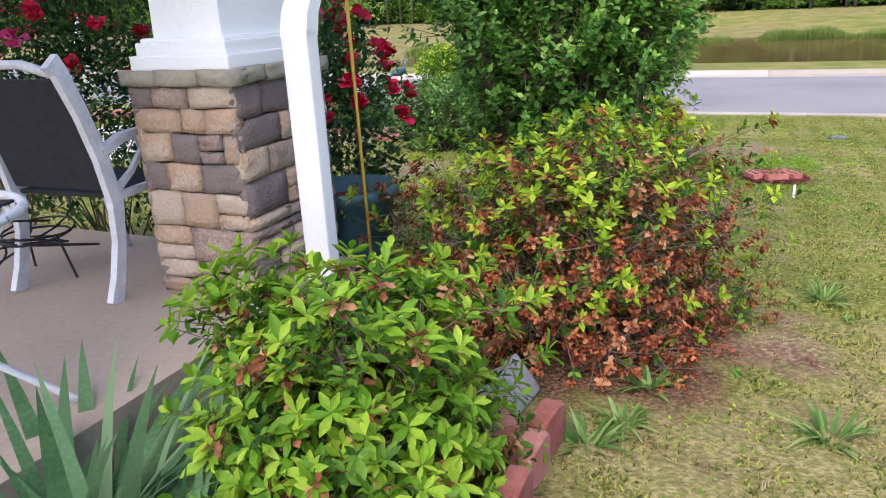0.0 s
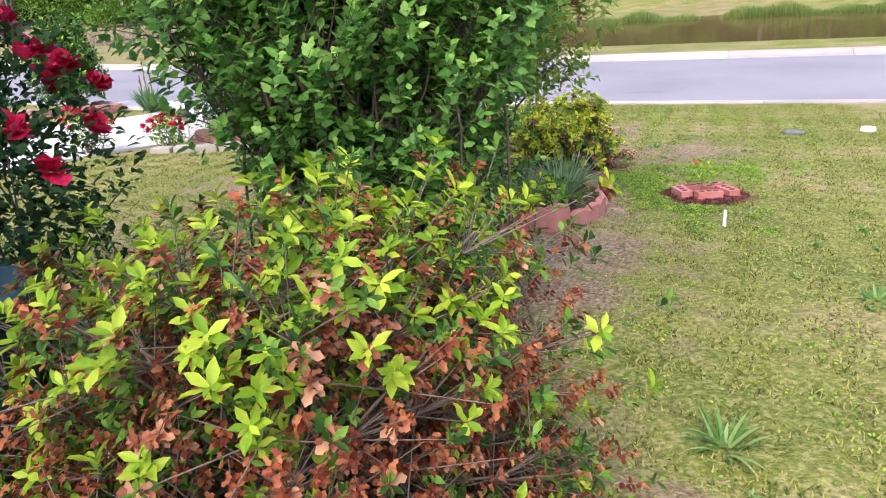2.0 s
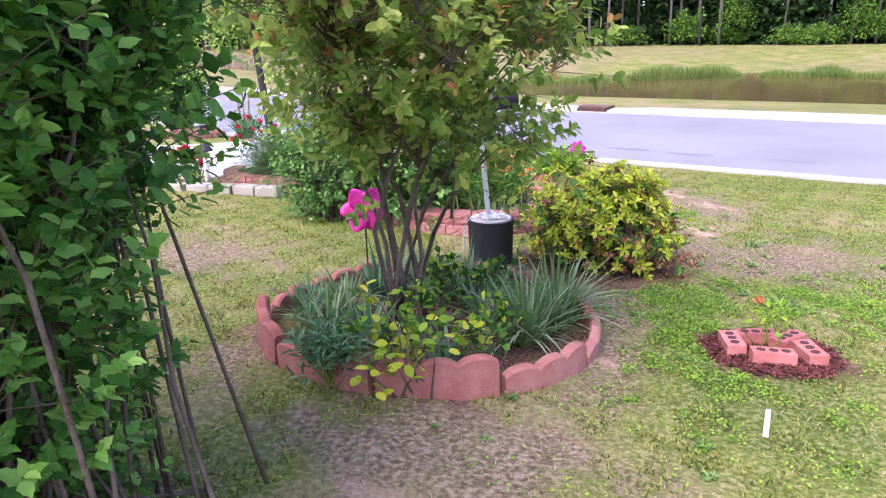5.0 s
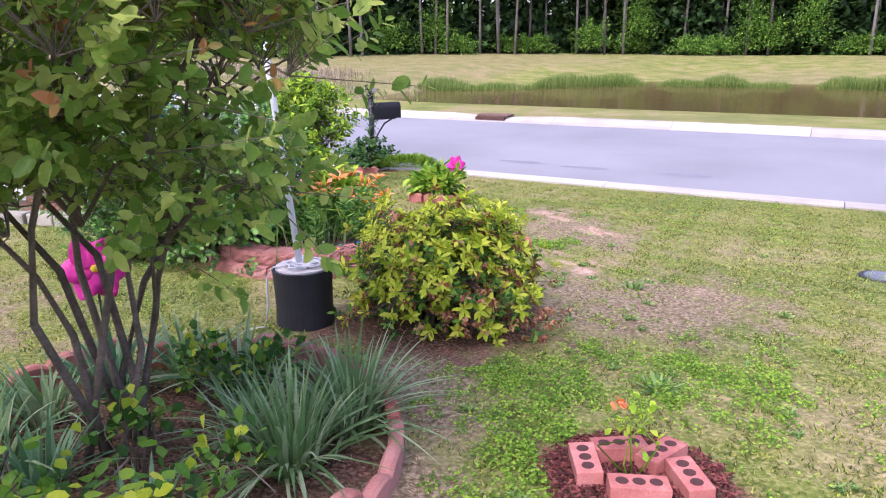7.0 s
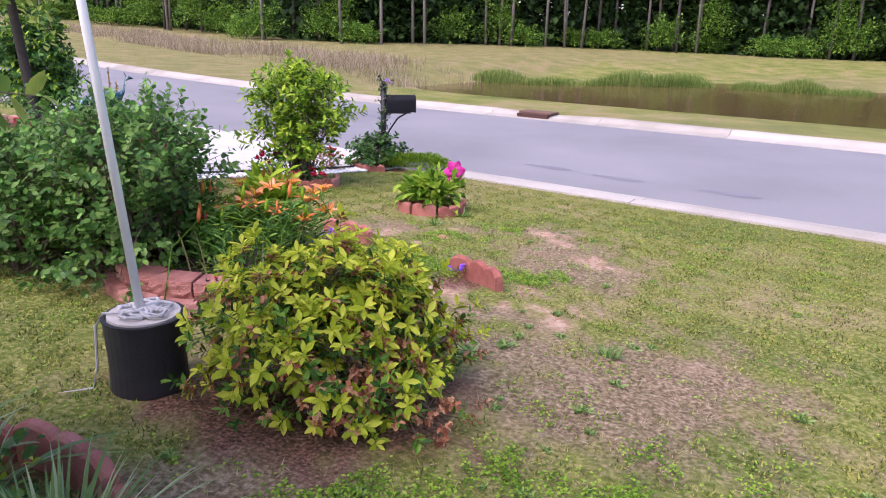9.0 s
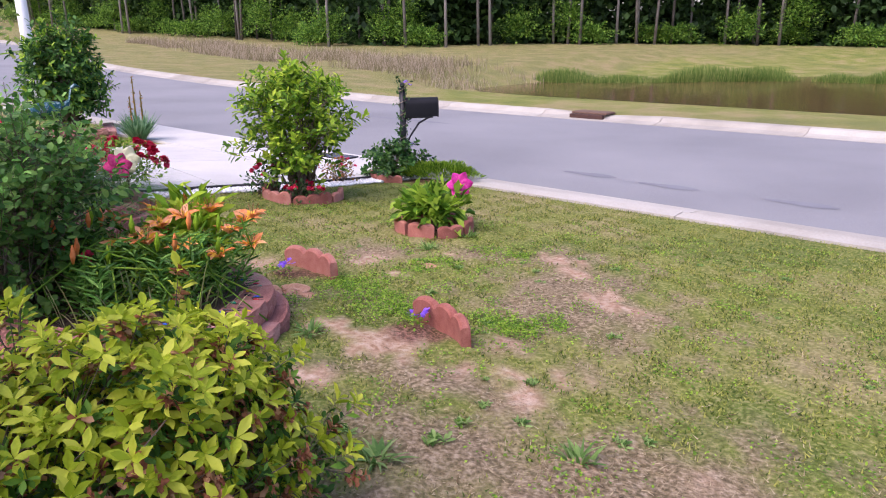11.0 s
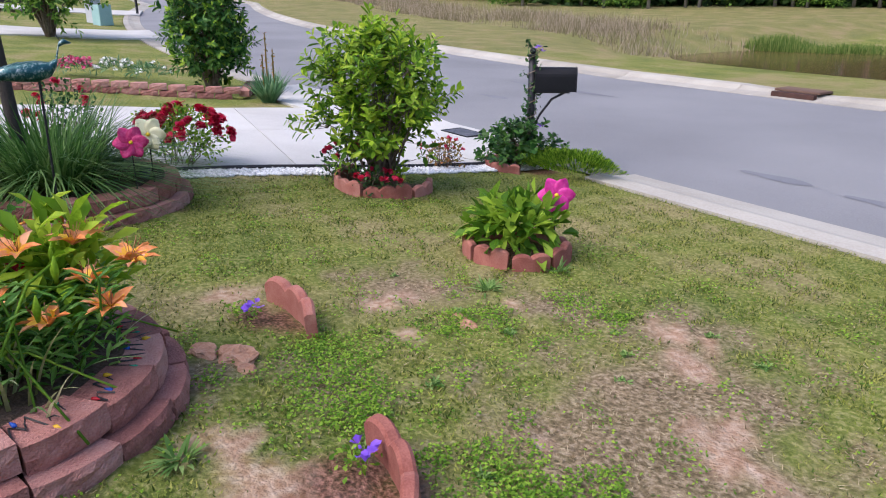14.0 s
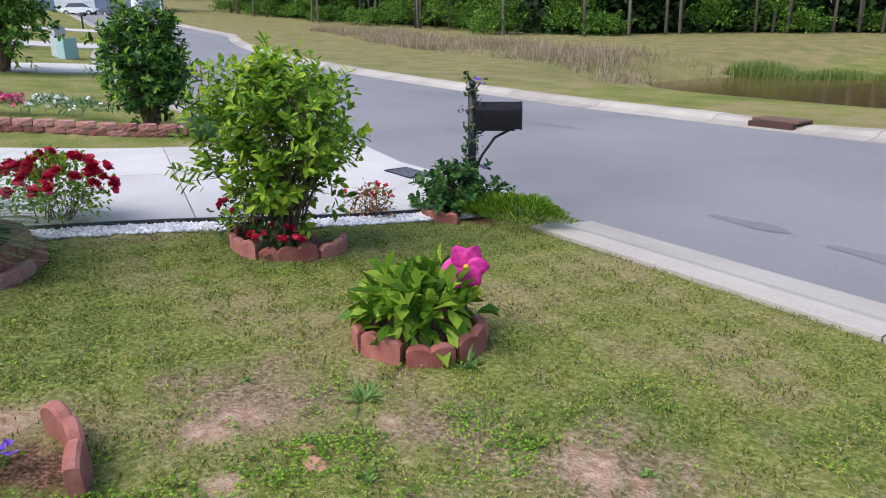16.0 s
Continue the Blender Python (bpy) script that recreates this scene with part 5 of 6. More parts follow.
for a in (0.5, 2.1, 3.7, 5.3):
    c, s = math.cos(a), math.sin(a)
    part("leg", tube(bmesh.new(), [(.26 * c, .26 * s, .62), (.14 * c, .14 * s, .4), (.12 * c, .12 * s, .2), (.3 * c, .3 * s, .03), (.34 * c, .34 * s, .0)], .012, 7), M["whiteiron"], gt, smooth=True)
wc = thing("wire_coil", -2.15, .25, "tangle of black wire plant stands on the porch", "wire rack", z=.70)
for i in range(9):
    rr = rs.uniform(.1, .24)
    ax = Vector((rs.uniform(-.2, .2), rs.uniform(-.15, .15), rs.uniform(.12, .3)))
    tl = rs.uniform(-.5, .5)
    part("loop", tube(bmesh.new(), [ax + Vector((rr * math.cos(a), rr * math.sin(a) * math.cos(tl), max(-ax.z + .005, rr * math.sin(a) * math.sin(tl)))) for a in np.linspace(0, 6.283, 19)], .005, 5, False), M["iron"], wc)
for i in range(3):
    part("leg", tube(bmesh.new(), [(.15 * math.cos(i * 2.1), .15 * math.sin(i * 2.1), .2), (.2 * math.cos(i * 2.1), .2 * math.sin(i * 2.1), 0)], .006, 5), M["iron"], wc)
orn = thing("bird_ornament", -2.25, -.12, "small pale dove ornament on a wire heart", "ornament", z=.70)
part("stake", tube(bmesh.new(), [(0, 0, 0), (0, 0, .5)], .006, 6), M["iron"], orn)
part("heart", tube(bmesh.new(), [(.07 * math.sin(a) ** 3 * 1.1, 0, .38 + .011 * (6 * math.cos(a) - 2.5 * math.cos(2 * a))) for a in np.linspace(0, 6.283, 25)], .009, 6, False), M["whiteiron"], orn)
part("bird", loft([[(x, r * math.cos(a) * .6, .55 + zz + r * math.sin(a)) for a in np.linspace(0, 6.283, 10, endpoint=False)] for x, r, zz in ((-.11, .006, .03), (-.06, .02, .01), (0, .035, 0), (.05, .028, .02), (.08, .02, .05), (.11, .004, .05))]), M["whiteiron"], orn, smooth=True)

# strappy leaves at the porch edge
ir2 = thing("iris_clump", -1.15, -1.28, "broad blue-green iris leaves by the porch edge", "plant")
clump(ir2, 50, .8, .046, 3.0, M["bluegreen"], lean=1.3, seed=60, arch=.6)
clump(ir2, 30, .55, .04, 4.0, M["bluegreen"], "outer_leaves", 1.8, 160, arch=.7)
iris = thing("iris_clump", -.84, -1.48, "broad blue-green iris leaves by the porch edge", "plant")
clump(iris, 50, .66, .044, 3.0, M["bluegreen"], lean=1.2, seed=61, arch=.6)
clump(iris, 26, .5, .04, 4.0, M["bluegreen"], "outer_leaves", 1.8, 161, arch=.7)
# ---- beds ----
for x, y, n, ln, wd, m, sd, nm in ((1.52, 4.28, 220, .5, .013, "blade", 62, "fine strappy grass-like clump in the myrtle bed"), (.55, 4.75, 60, .42, .02, "bluegreen", 63, "blue-green iris clump in the myrtle bed"),
                               (.5, 4.1, 60, .34, .016, "blade", 64, "arching strappy clump in the myrtle bed"), (1.2, 3.85, 40, .26, .014, "bluegreen", 65, "short iris clump in the myrtle bed"),
                               (1.05, 4.9, 70, .45, .022, "blade", 66, "leafy strappy clump in the myrtle bed"), (-.35, 1.75, 40, .4, .022, "bluegreen", 67, "iris clump behind the azalea"), (1.64, 4.62, 220, .52, .012, "blade", 68, "fine strappy clump at the bed's edge"), (.45, 4.45, 80, .36, .014, "blade", 69, "strappy clump in the myrtle bed"), (.75, 4.0, 60, .3, .013, "bluegreen", 70, "blue-green strappy clump in the myrtle bed"), (1.3, 4.45, 90, .4, .013, "blade", 171, "fine strappy clump in the myrtle bed"), (.8, 4.95, 70, .4, .016, "blade", 172, "leafy strappy clump in the myrtle bed"), (.3, 4.3, 50, .3, .012, "bluegreen", 173, "strappy clump by the edging")):
    t = thing("strappy_clump", x, y, nm, "plant", "strappy clumps")
    clump(t, n // 2, ln * .95, wd * 1.35, 1.7, M[m], "outer_leaves", .85, sd, arch=1.4)
    clump(t, n // 3, ln * .85, wd * 1.3, 1.5, M[m], "inner_leaves", .45, sd + 400, arch=1.0)
for x, y, n, sd in ((1.1, 3.62, 90, 71), (1.4, 3.75, 60, 73), (.95, 4.75, 160, 74), (1.25, 4.75, 160, 75), (1.45, 4.0, 60, 77), (1.0, 4.15, 80, 78)):
    t = thing("low_plant", x, y, "low leafy plant with a few yellowing leaves", "plant", "bed plants")
    p, d = crown(n, .16, .16, .02, .3, .3, .8, 3, sd, .4)
    joined("leaves", [loose(p[n // 5:], d[n // 5:], .05, .036, seed=sd)], M["azleaf"], t)
    joined("yellow_leaves", [loose(p[:n // 5], d[:n // 5], .045, .034, seed=sd + 1)], M["azyellow"], t)
    stems(t, M["bark"], p[:8], .02, .004, .002, seed=sd)

sr = thing("straggling_rose", 1.2, 3.46, "straggling rose with bare canes and yellowing leaves over the edging", "plant")
r_ = np.random.default_rng(301)
ends = np.stack([.21 * np.clip(r_.normal(size=16), -1.6, 1.6), .16 * r_.normal(size=16), .22 + .24 * r_.random(16)], 1)
stems(sr, M["bark"], ends, .05, .006, .003, "canes", seed=302)["kind"] = "stuff"
pp_ = np.repeat(ends, 9, 0) * (.55 + .45 * r_.random((144, 1))) + .03 * r_.normal(size=(144, 3))
joined("leaves", [scatter(pp_[:80], r_.normal(size=(80, 3)) * (1, 1, .4), .055, .04, *OVAL)], M["weed"], sr)
joined("yellow_leaves", [scatter(pp_[80:], r_.normal(size=(64, 3)) * (1, 1, .4), .055, .042, *OVAL)], M["azyellow"], sr, "yellowing leaves")
sg = thing("sage_plant", .82, 3.44, "soft grey-green leafy plant beside the edging", "plant")
hd_ = heads(14, dome(.09, .09, .0, .2, .3, .15, 1.0), .045, 303)
p, a, c, r_ = shoots_at(hd_, 4, .03, (0, 0, 0), .3, 1.0, .2, 304)
joined("leaves", [leaves_on(p, a, .08 + .06 * r_.random(len(p)), 9, (.06, .016), LANCE, r_)], M["bluegreen"], sg)
joined("twigs", [prisms(c * (.4, .4, .1), p + a * .1, .003, .0015)], M["weed"], sg)["kind"] = "stuff"

# ring of cored bricks with a young rose
ring = thing("brick_ring", 2.72, 4.43, "ring of cored red bricks on red mulch round a young rose", "brick ring")


def brick_with_cores(at_):
    b = put("brick", BRICK, M["brick"], ring, at=at_)
    # no real holes: dark discs carry the shade of the cores
    for i in (-1, 0, 1):
        put("core", CORE, M["holeshade"], b, at=pose(i * .056, 0, .0585))
    return b


bm = box(bmesh.new(), (0, 0, .029), (.2, .092, .058), bevel=.004)
BRICK = bpy.data.meshes.new("brick")
bm.to_mesh(BRICK)
bm.free()
bm = bmesh.new()
tube(bm, [(0, 0, -.004), (0, 0, .0006)], [.022, .022], 14)
CORE = bpy.data.meshes.new("core")
bm.to_mesh(CORE)
bm.free()
for bx, by, ba in ((-.175, .01, 97), (-.05, .135, 14), (.1, .105, 48), (.17, -.05, 104), (-.01, -.135, 3)):
    brick_with_cores(pose(bx, by, .012 - .066 * by, -3, 1, ba))
r_ = np.random.default_rng(81)
n = 3200
a, q = r_.random(n) * 6.283, np.sqrt(r_.random(n)) * .33
pp = np.stack([q * np.cos(a), q * np.sin(a), .012 + .01 * r_.random(n) - .066 * q * np.sin(a)], 1)
dd = r_.normal(size=(n, 3)) * (1, 1, .15)
joined("mulch_chips", [scatter(pp, dd, .03, .01)], M["mulch"], ring, "red shredded mulch")["kind"] = "stuff"
yr = thing("young_rose", 2.7, 4.45, "young rose with sparse leaves and one orange bud", "plant")
stems(yr, M["weed"], [(.02, .03, .3), (-.04, .02, .24), (.06, -.02, .26), (.0, -.03, .2)], .01, .004, .002, seed=82)
p, d = crown(46, .1, .1, .08, .28, .3, .7, 3, 83, .6)
joined("leaves", [loose(p, d, .035, .024, seed=83)], M["aznew"], yr)
joined("bud", [flowers(np.array([[-.04, .02, .25]]), np.array([[0, 0, 1.0]]), 7, .035, .4, 84)], M["orange"], yr, "orange bud")
st = thing("marker_stake", 2.56, 3.52, "short white plastic stake in the lawn", "stake")
part("stake", box(bmesh.new(), (0, 0, .05), (.022, .012, .13), taper=.8, bevel=.003), M["white"], st)

# drum with a flagpole set in cement
dr = thing("drum", 1.03, 5.86, "black plastic drum filled with cement holding a white pole", "drum", z=land(1.03, 5.86) - .01)
part("drum", loft([[(r * math.cos(a), r * math.sin(a), z) for r, z in ((.0, 0), (.158, 0), (.165, .02), (.16, .12), (.164, .24), (.168, .33), (.172, .335), (.172, .345), (.155, .345), (.155, .33), (0, .33))] for a in np.linspace(0, 6.2832, 32, endpoint=False)], True), M["blackplastic"], dr, smooth=False)
part("cement_fill", tube(bmesh.new(), [(0, 0, .30), (0, 0, .352)], [.152, .15], 28), M["cement"], dr, "pale cement fill")
part("pole", tube(bmesh.new(), [(-.01, .0, .3), (-.12, -.02, 1.6), (-.34, -.06, 4.2)], [.019, .018, .016], 12), M["white"], dr, "white painted pole", smooth=True)
r_ = random.Random(4)
pts_ = []
for i in range(90):
    a = i * .42
    q = .05 + .045 * math.sin(i * .9) + .03 * math.sin(i * .31)
    pts_.append((q * math.cos(a) + .01, q * math.sin(a), .362 + .012 * abs(math.sin(i * 1.3))))
part("rope", tube(bmesh.new(), pts_, .008, 6), M["rope"], dr, "coiled grey rope")
part("rope_end", tube(bmesh.new(), [(-.06, -.06, .365), (-.14, -.08, .36), (-.178, -.09, .3), (-.182, -.1, .12), (-.2, -.12, .02), (-.34, -.22, .015), (-.52, -.2, .012)], .006, 6), M["rope"], dr)

# lilies in the block bed
lily = thing("lily_plants", .62, 7.5, "orange lilies in bloom among green stalks and dry straps", "flowers", z=land(.62, 7.5) + .14)
r_ = np.random.default_rng(91)
lp, ld, bp = [], [], []
for i in range(64):
    a, q = r_.random() * 6.28, .5 * math.sqrt(r_.random())
    b = np.array((q * math.cos(a), q * math.sin(a) * .95, 0))
    h = .24 + .2 * r_.random()
    for j in range(22):
        w = j * 2.4
        lp.append(b + (0, 0, h * (.1 + .85 * j / 22))), ld.append((math.cos(w), math.sin(w), .6))
    bp.append(b + (0, 0, h))
lp, ld, bp = np.array(lp), np.array(ld), np.array(bp)
joined("stalk_leaves", [scatter(lp, ld, .095, .019, *LANCE)], M["hibleaf"], lily)
stems(lily, M["weed"], bp, .3, .005, .004, seed=92)
clump(lily, 60, .42, .012, 6.0, M["pale"], "dry_foliage", .7, 93, base=.09, label="pale dry strap leaves")
clump(lily, 70, .4, .014, 6.0, M["blade"], "strap_foliage", .8, 94, base=.08)
PETAL = fan([(.2, .26), (.52, .5), (.82, .3)], .05)
PETAL[0][:, 2] += .3 * PETAL[0][:, 0] - .55 * PETAL[0][:, 0] ** 2
LILIES = [(.25, .52, .36), (.36, .44, .42), (.02, .1, .42), (.1, .18, .46), (-.02, .0, .38), (.15, .35, .46), (.36, .12, .28), (-.2, .3, .44), (.05, .45, .44), (-.1, -.1, .36), (.22, .02, .34), (-.3, .1, .42), (.3, .3, .36), (.12, -.12, .4), (.44, .3, .3)]
for i, at_ in enumerate(LILIES):
    h = np.array([at_]) + (0, 0, -.04)
    tip_ = np.array((.35 * math.cos(i * 1.7) + .15, .35 * math.sin(i * 1.7) - .15, 0))
    ways = [(math.cos(k * 1.047 + i), math.sin(k * 1.047 + i)) for k in range(6)]
    joined("lily_bloom", [scatter(np.repeat(h, 6, 0), np.array([(x_ + tip_[0], y_ + tip_[1], .85) for x_, y_ in ways]), .1, .042, *PETAL)], M["orange"], lily)
    joined("lily_throat", [scatter(np.repeat(h + (0, 0, .006), 6, 0), np.array([(x_ + tip_[0], y_ + tip_[1], .93) for x_, y_ in ways]), .068, .034, *PETAL)], M["lilythroat"], lily, "golden throat")
    bm = bmesh.new()
    for x_, y_ in ways:
        e_ = Vector(h[0]) + Vector((.028 * x_ + tip_[0] * .06, .028 * y_ + tip_[1] * .06, .075))
        tube(bm, [Vector(h[0]), e_, e_ + Vector((.004 * x_, .004 * y_, .008))], [.0012, .0012, .0028], 4)
    part("stamens", bm, M["deadbloom"], lily, "brown-tipped stamens")["kind"] = "stuff"
    stems(lily, M["weed"], [(at_[0], at_[1], at_[2] - .04)], .25, .005, .005, "stalk", seed=300 + i)
for i in range(26):
    b = bp[i] + (0, 0, .02)
    part("lily_bud", tube(bmesh.new(), [b, b + (.006, 0, .045), b + (.01, .002, .095)], [.006, .015, .003], 7), M["aznew"] if i % 3 else M["orange"], lily, smooth=True)
for i, (hx, hy) in enumerate(((-.35, -.2), (-.15, -.25), (-.1, .25))):
    joined("red_bloom", [flowers(np.array([[hx, hy, .3]]), np.array([[0, -.3, 1.0]]), 8, .04, .9, i)], M["rosered"], lily, "red bloom")
lv = thing("broadleaf_plant", .62, 7.86, "broad-leaved bright green plant among lilies", "plant", z=land(.62, 7.86) + .14)
p, d = crown(240, .2, .2, .05, .5, .2, .7, 3, 95, .5)
joined("leaves", [loose(p, d, .13, .05, seed=95)], M["aznew"], lv)

# string of coloured fairy lights on the wall
sl = thing("string_lights", .55, 7.45, "dark green string of coloured fairy lights on the blocks", "string lights", z=land(.55, 7.45))
wire = []
for i in range(110):
    a = radians(-75 + i * 1.45)
    q = .62 + .045 * math.sin(i * 1.7) + .03 * math.sin(i * .6)
    px, py = q * math.cos(a), q * math.sin(a)
    wire.append((px, py, land(.55 + px, 7.45 + py) - land(.55, 7.45) + .178 + .006 * math.sin(i * 2.1)))
part("wire", tube(bmesh.new(), wire, .0035, 5), M["blackplastic"], sl)
CC = [material("bulb_" + n, [c, tuple(min(1, k * 1.3) for k in c)], 10, 60, .25, 0, trans=.2) for n, c in (("red", (.4, .02, .03)), ("blue", (.03, .1, .45)), ("yellow", (.7, .45, .03)), ("green", (.02, .25, .15)))]
for i in range(3, 107, 5):
    x, y, z = wire[i]
    a = i * 1.9
    part("bulb", tube(bmesh.new(), [(x, y, z + .004), (x + .012 * math.cos(a), y + .012 * math.sin(a), z + .006), (x + .032 * math.cos(a), y + .032 * math.sin(a), z + .008)], [.006, .008, .002], 7), CC[(i // 5) % 4], sl, smooth=True)

# purple flowers and clay lumps by the loose edging stones
for x, y, sd in ((1.88, 8.1, 1), (.66, 8.66, 2)):
    t = thing("petunia", x, y, "tiny purple petunia on dark mulch", "flower", "petunias")
    p, d = crown(70, .1, .07, .0, .06, .3, .8, 3, sd, .1)
    joined("leaves", [loose(p, d, .025, .015, seed=sd)], M["weed"], t)
    q = np.array([(.06, -.02, .075), (.07, .03, .08), (-.02, .05, .05)])
    for k in range(3):
        joined("bloom", [flowers(q[k:k + 1], np.array([(0, -.2, 1.0)]), 6, .03, 1.3, sd + k, 1.1)], M["purple"], t, "purple bloom")
for x, y, sc, sd in ((.95, 8.37, .1, 1), (.82, 8.3, .08, 2), (1.08, 8.32, .05, 3), (1.5, 9.38, .06, 4), (1.4, 9.45, .04, 5)):
    t = thing("clay_clod", x, y, "cracked lump of dry orange clay", "clod", "clay clods")
    bm = bmesh.new()
    bmesh.ops.create_icosphere(bm, subdivisions=3, radius=1)
    for v_ in bm.verts:
        k = 1 + .35 * noise.noise(v_.co * 1.6 + Vector((sd, 0, 0))) + .12 * noise.noise(v_.co * 5)
        v_.co = Vector((v_.co.x * sc * k, v_.co.y * sc * .75 * k, max(-.01, v_.co.z * sc * .42 * k)))
    part("clod", bm, M["clay"], t)

# leafy plant and pinwheel in the small ring
pl = thing("broadleaf_plant", 1.07, 10.62, "glossy broad-leaved green plant in a small edging ring", "plant")
p, d = crown(430, .3, .29, .02, .36, .2, .7, 3, 101, .4)
joined("leaves", [loose(p, d, .14, .062, 1.0, 101)], M["gardenia"], pl)


def pinwheel(x, y, h, R, petal, label, face=200, petals=6, z=None, hub="yellow"):
    t = thing("pinwheel", x, y, label, "pinwheel", "garden pinwheels", z=z)
    part("stake", tube(bmesh.new(), [(0, 0, -.05), (0, 0, h)], .005, 6), M["blackplastic"], t)
    m = pose(0, 0, h, 78, 0, face)
    for i in range(petals):
        a = 2 * math.pi * i / petals
        bm = bmesh.new()
        rows = []
        for k in range(7):
            s = k / 6
            wdt = R * .42 * math.sin(math.pi * min(.98, s * .86 + .1)) ** .8
            rows.append([bm.verts.new((s * R, wdt * j, .03 * R * math.sin(2 * s) + .12 * R * j * s)) for j in (-1, -.4, .4, 1)])
        for r0, r1 in zip(rows, rows[1:]):
            for j in range(3):
                bm.faces.new((r0[j], r0[j + 1], r1[j + 1], r1[j]))
        ext = bmesh.ops.extrude_face_region(bm, geom=bm.faces[:])
        bmesh.ops.translate(bm, vec=(0, 0, .0015), verts=[g for g in ext["geom"] if isinstance(g, bmesh.types.BMVert)])
        bmesh.ops.recalc_face_normals(bm, faces=bm.faces)
        part("petal", bm, petal, t, at=m @ Matrix.Rotation(a, 4, "Z"), smooth=True)
    bm = bmesh.new()
    bmesh.ops.create_uvsphere(bm, u_segments=12, v_segments=8, radius=R * .12)
    part("hub", bm, M[hub], t, at=m @ Matrix.Translation((0, 0, .008)), smooth=True)
    return t


pinwheel(1.28, 10.78, .42, .125, M["pinkp"], "pink plastic flower pinwheel beside a green plant", 35)
pinwheel(.42, 4.92, .52, .15, M["pinkp"], "pink plastic flower pinwheel in the myrtle bed", 20)
pinwheel(-1.38, 9.44, .30 - land(-1.38, 9.44), .12, M["rosepink"], "pink and white flower pinwheel in the block bed", 58)
pinwheel(-1.5, 9.66, .31 - land(-1.5, 9.66), .13, material("cream_plastic", [(.72, .7, .45), (.8, .78, .56)], 5, 40, .4, .05, trans=.3), "cream plastic flower pinwheel in the block bed", 40)

# ornamental grass and peacock
og = thing("ornamental_grass", -2.1, 9.2, "large arching clump of green ornamental grass", "grass clump", z=land(-2.1, 9.2) + .14)
clump(og, 900, .88, .015, 5.5, M["fountain"], lean=1.25, seed=111, base=.07, arch=1.5)
clump(og, 460, .8, .014, 7.0, M["fountain"], "inner_leaves", 1.0, 112, base=.07, arch=1.3)
pc = thing("peacock_ornament", -1.42, 8.88, "metal peacock garden ornament on a thin stake", "ornament", z=land(-1.42, 8.88))
PZ = 1.02
part("stake", tube(bmesh.new(), [(0, 0, -.05), (.02, .02, PZ - .06)], .008, 7), M["iron"], pc)
pdir = (.47, .88)
part("body", loft([[(pdir[0] * s + r * math.cos(a) * -pdir[1], pdir[1] * s + r * math.cos(a) * pdir[0], PZ + zz + r * math.sin(a)) for a in np.linspace(0, 6.2832, 12, endpoint=False)] for s, r, zz in ((-.3, .01, -.05), (-.2, .035, -.01), (-.08, .06, 0), (.02, .065, 0), (.1, .045, .01), (.14, .025, .05), (.155, .018, .11), (.17, .016, .16), (.2, .018, .175), (.24, .003, .165))]), M["feather"], pc, "teal and white painted body", smooth=True)
part("crest", tube(bmesh.new(), [(pdir[0] * .18, pdir[1] * .18, PZ + .18), (pdir[0] * .16, pdir[1] * .16, PZ + .22)], .003, 5), M["iron"], pc)
for i in range(6):
    a = -.5 + .2 * i
    part("tail_feather", tube(bmesh.new(), [(pdir[0] * -.25, pdir[1] * -.25, PZ - .03), (pdir[0] * -.38 - a * .1, pdir[1] * -.38 + a * .05, PZ - .1 - .02 * i), (pdir[0] * -.45 - a * .16, pdir[1] * -.45 + a * .08, PZ - .24)], [.008, .016, .006], 6), M["feather"], pc)
gl_ = thing("garden_spotlight", -1.72, 9.72, "small dark grey garden spotlight on the block wall", "lamp", z=land(-1.72, 9.72) + .16)
part("housing", loft([[(.035 * k * math.cos(a), .035 * k * math.sin(a) + o, z) for a in np.linspace(0, 6.283, 12, endpoint=False)] for z, k, o in ((0, .8, 0), (.03, 1.1, 0), (.09, 1.2, .02), (.1, 1.0, .02))]), M["manhole"], gl_)

# path light by the low grey wall
pl_ = thing("path_light", -2.85, 8.25, "black hooded solar path light on a pale post", "lamp", z=land(-2.85, 8.25))
part("post", tube(bmesh.new(), [(0, 0, -.05), (0, 0, .4)], .028, 10), M["cement"], pl_, "pale post", smooth=True)
part("lens", tube(bmesh.new(), [(0, 0, .4), (0, 0, .47)], .04, 12), M["cement"], pl_, smooth=True)
part("hood", loft([[(r * math.cos(a), r * math.sin(a), z) for a in np.linspace(0, 6.283, 14, endpoint=False)] for z, r in ((.46, .1), (.475, .1), (.52, .06), (.54, .01))]), M["blackplastic"], pl_, "black hood")

# mailbox
mb = thing("mailbox", -.47, 13.65, "black mailbox on an ornate post wound with a vine", "mailbox", z=land(-.47, 13.65), rz=30)
PT = .76 - land(-.47, 13.65)
part("post", tube(bmesh.new(), [(0, 0, -.1), (0, 0, PT - .1)], .042, 14), M["iron"], mb, smooth=True)
part("collar", tube(bmesh.new(), [(0, 0, PT - .11), (0, 0, PT - .08)], .052, 14), M["iron"], mb)
bm = bmesh.new()
bmesh.ops.create_uvsphere(bm, u_segments=12, v_segments=8, radius=.036)
part("finial", bm, M["iron"], mb, at=pose(0, 0, PT - .045), smooth=True)
arch = [(.095 * math.cos(a), .155 + .095 * math.sin(a)) for a in np.linspace(0, math.pi, 11)] + [(-.095, 0), (.095, 0)]
part("box", loft([[(x, y, z + PT - .46) for y, z in arch] for x in (.03, .04, .45, .46)]), M["mailblack"], mb)
part("door", loft([[(x, y * 1.04, z * 1.03 + PT - .463) for y, z in arch] for x in (.461, .475)]), M["mailblack"], mb)
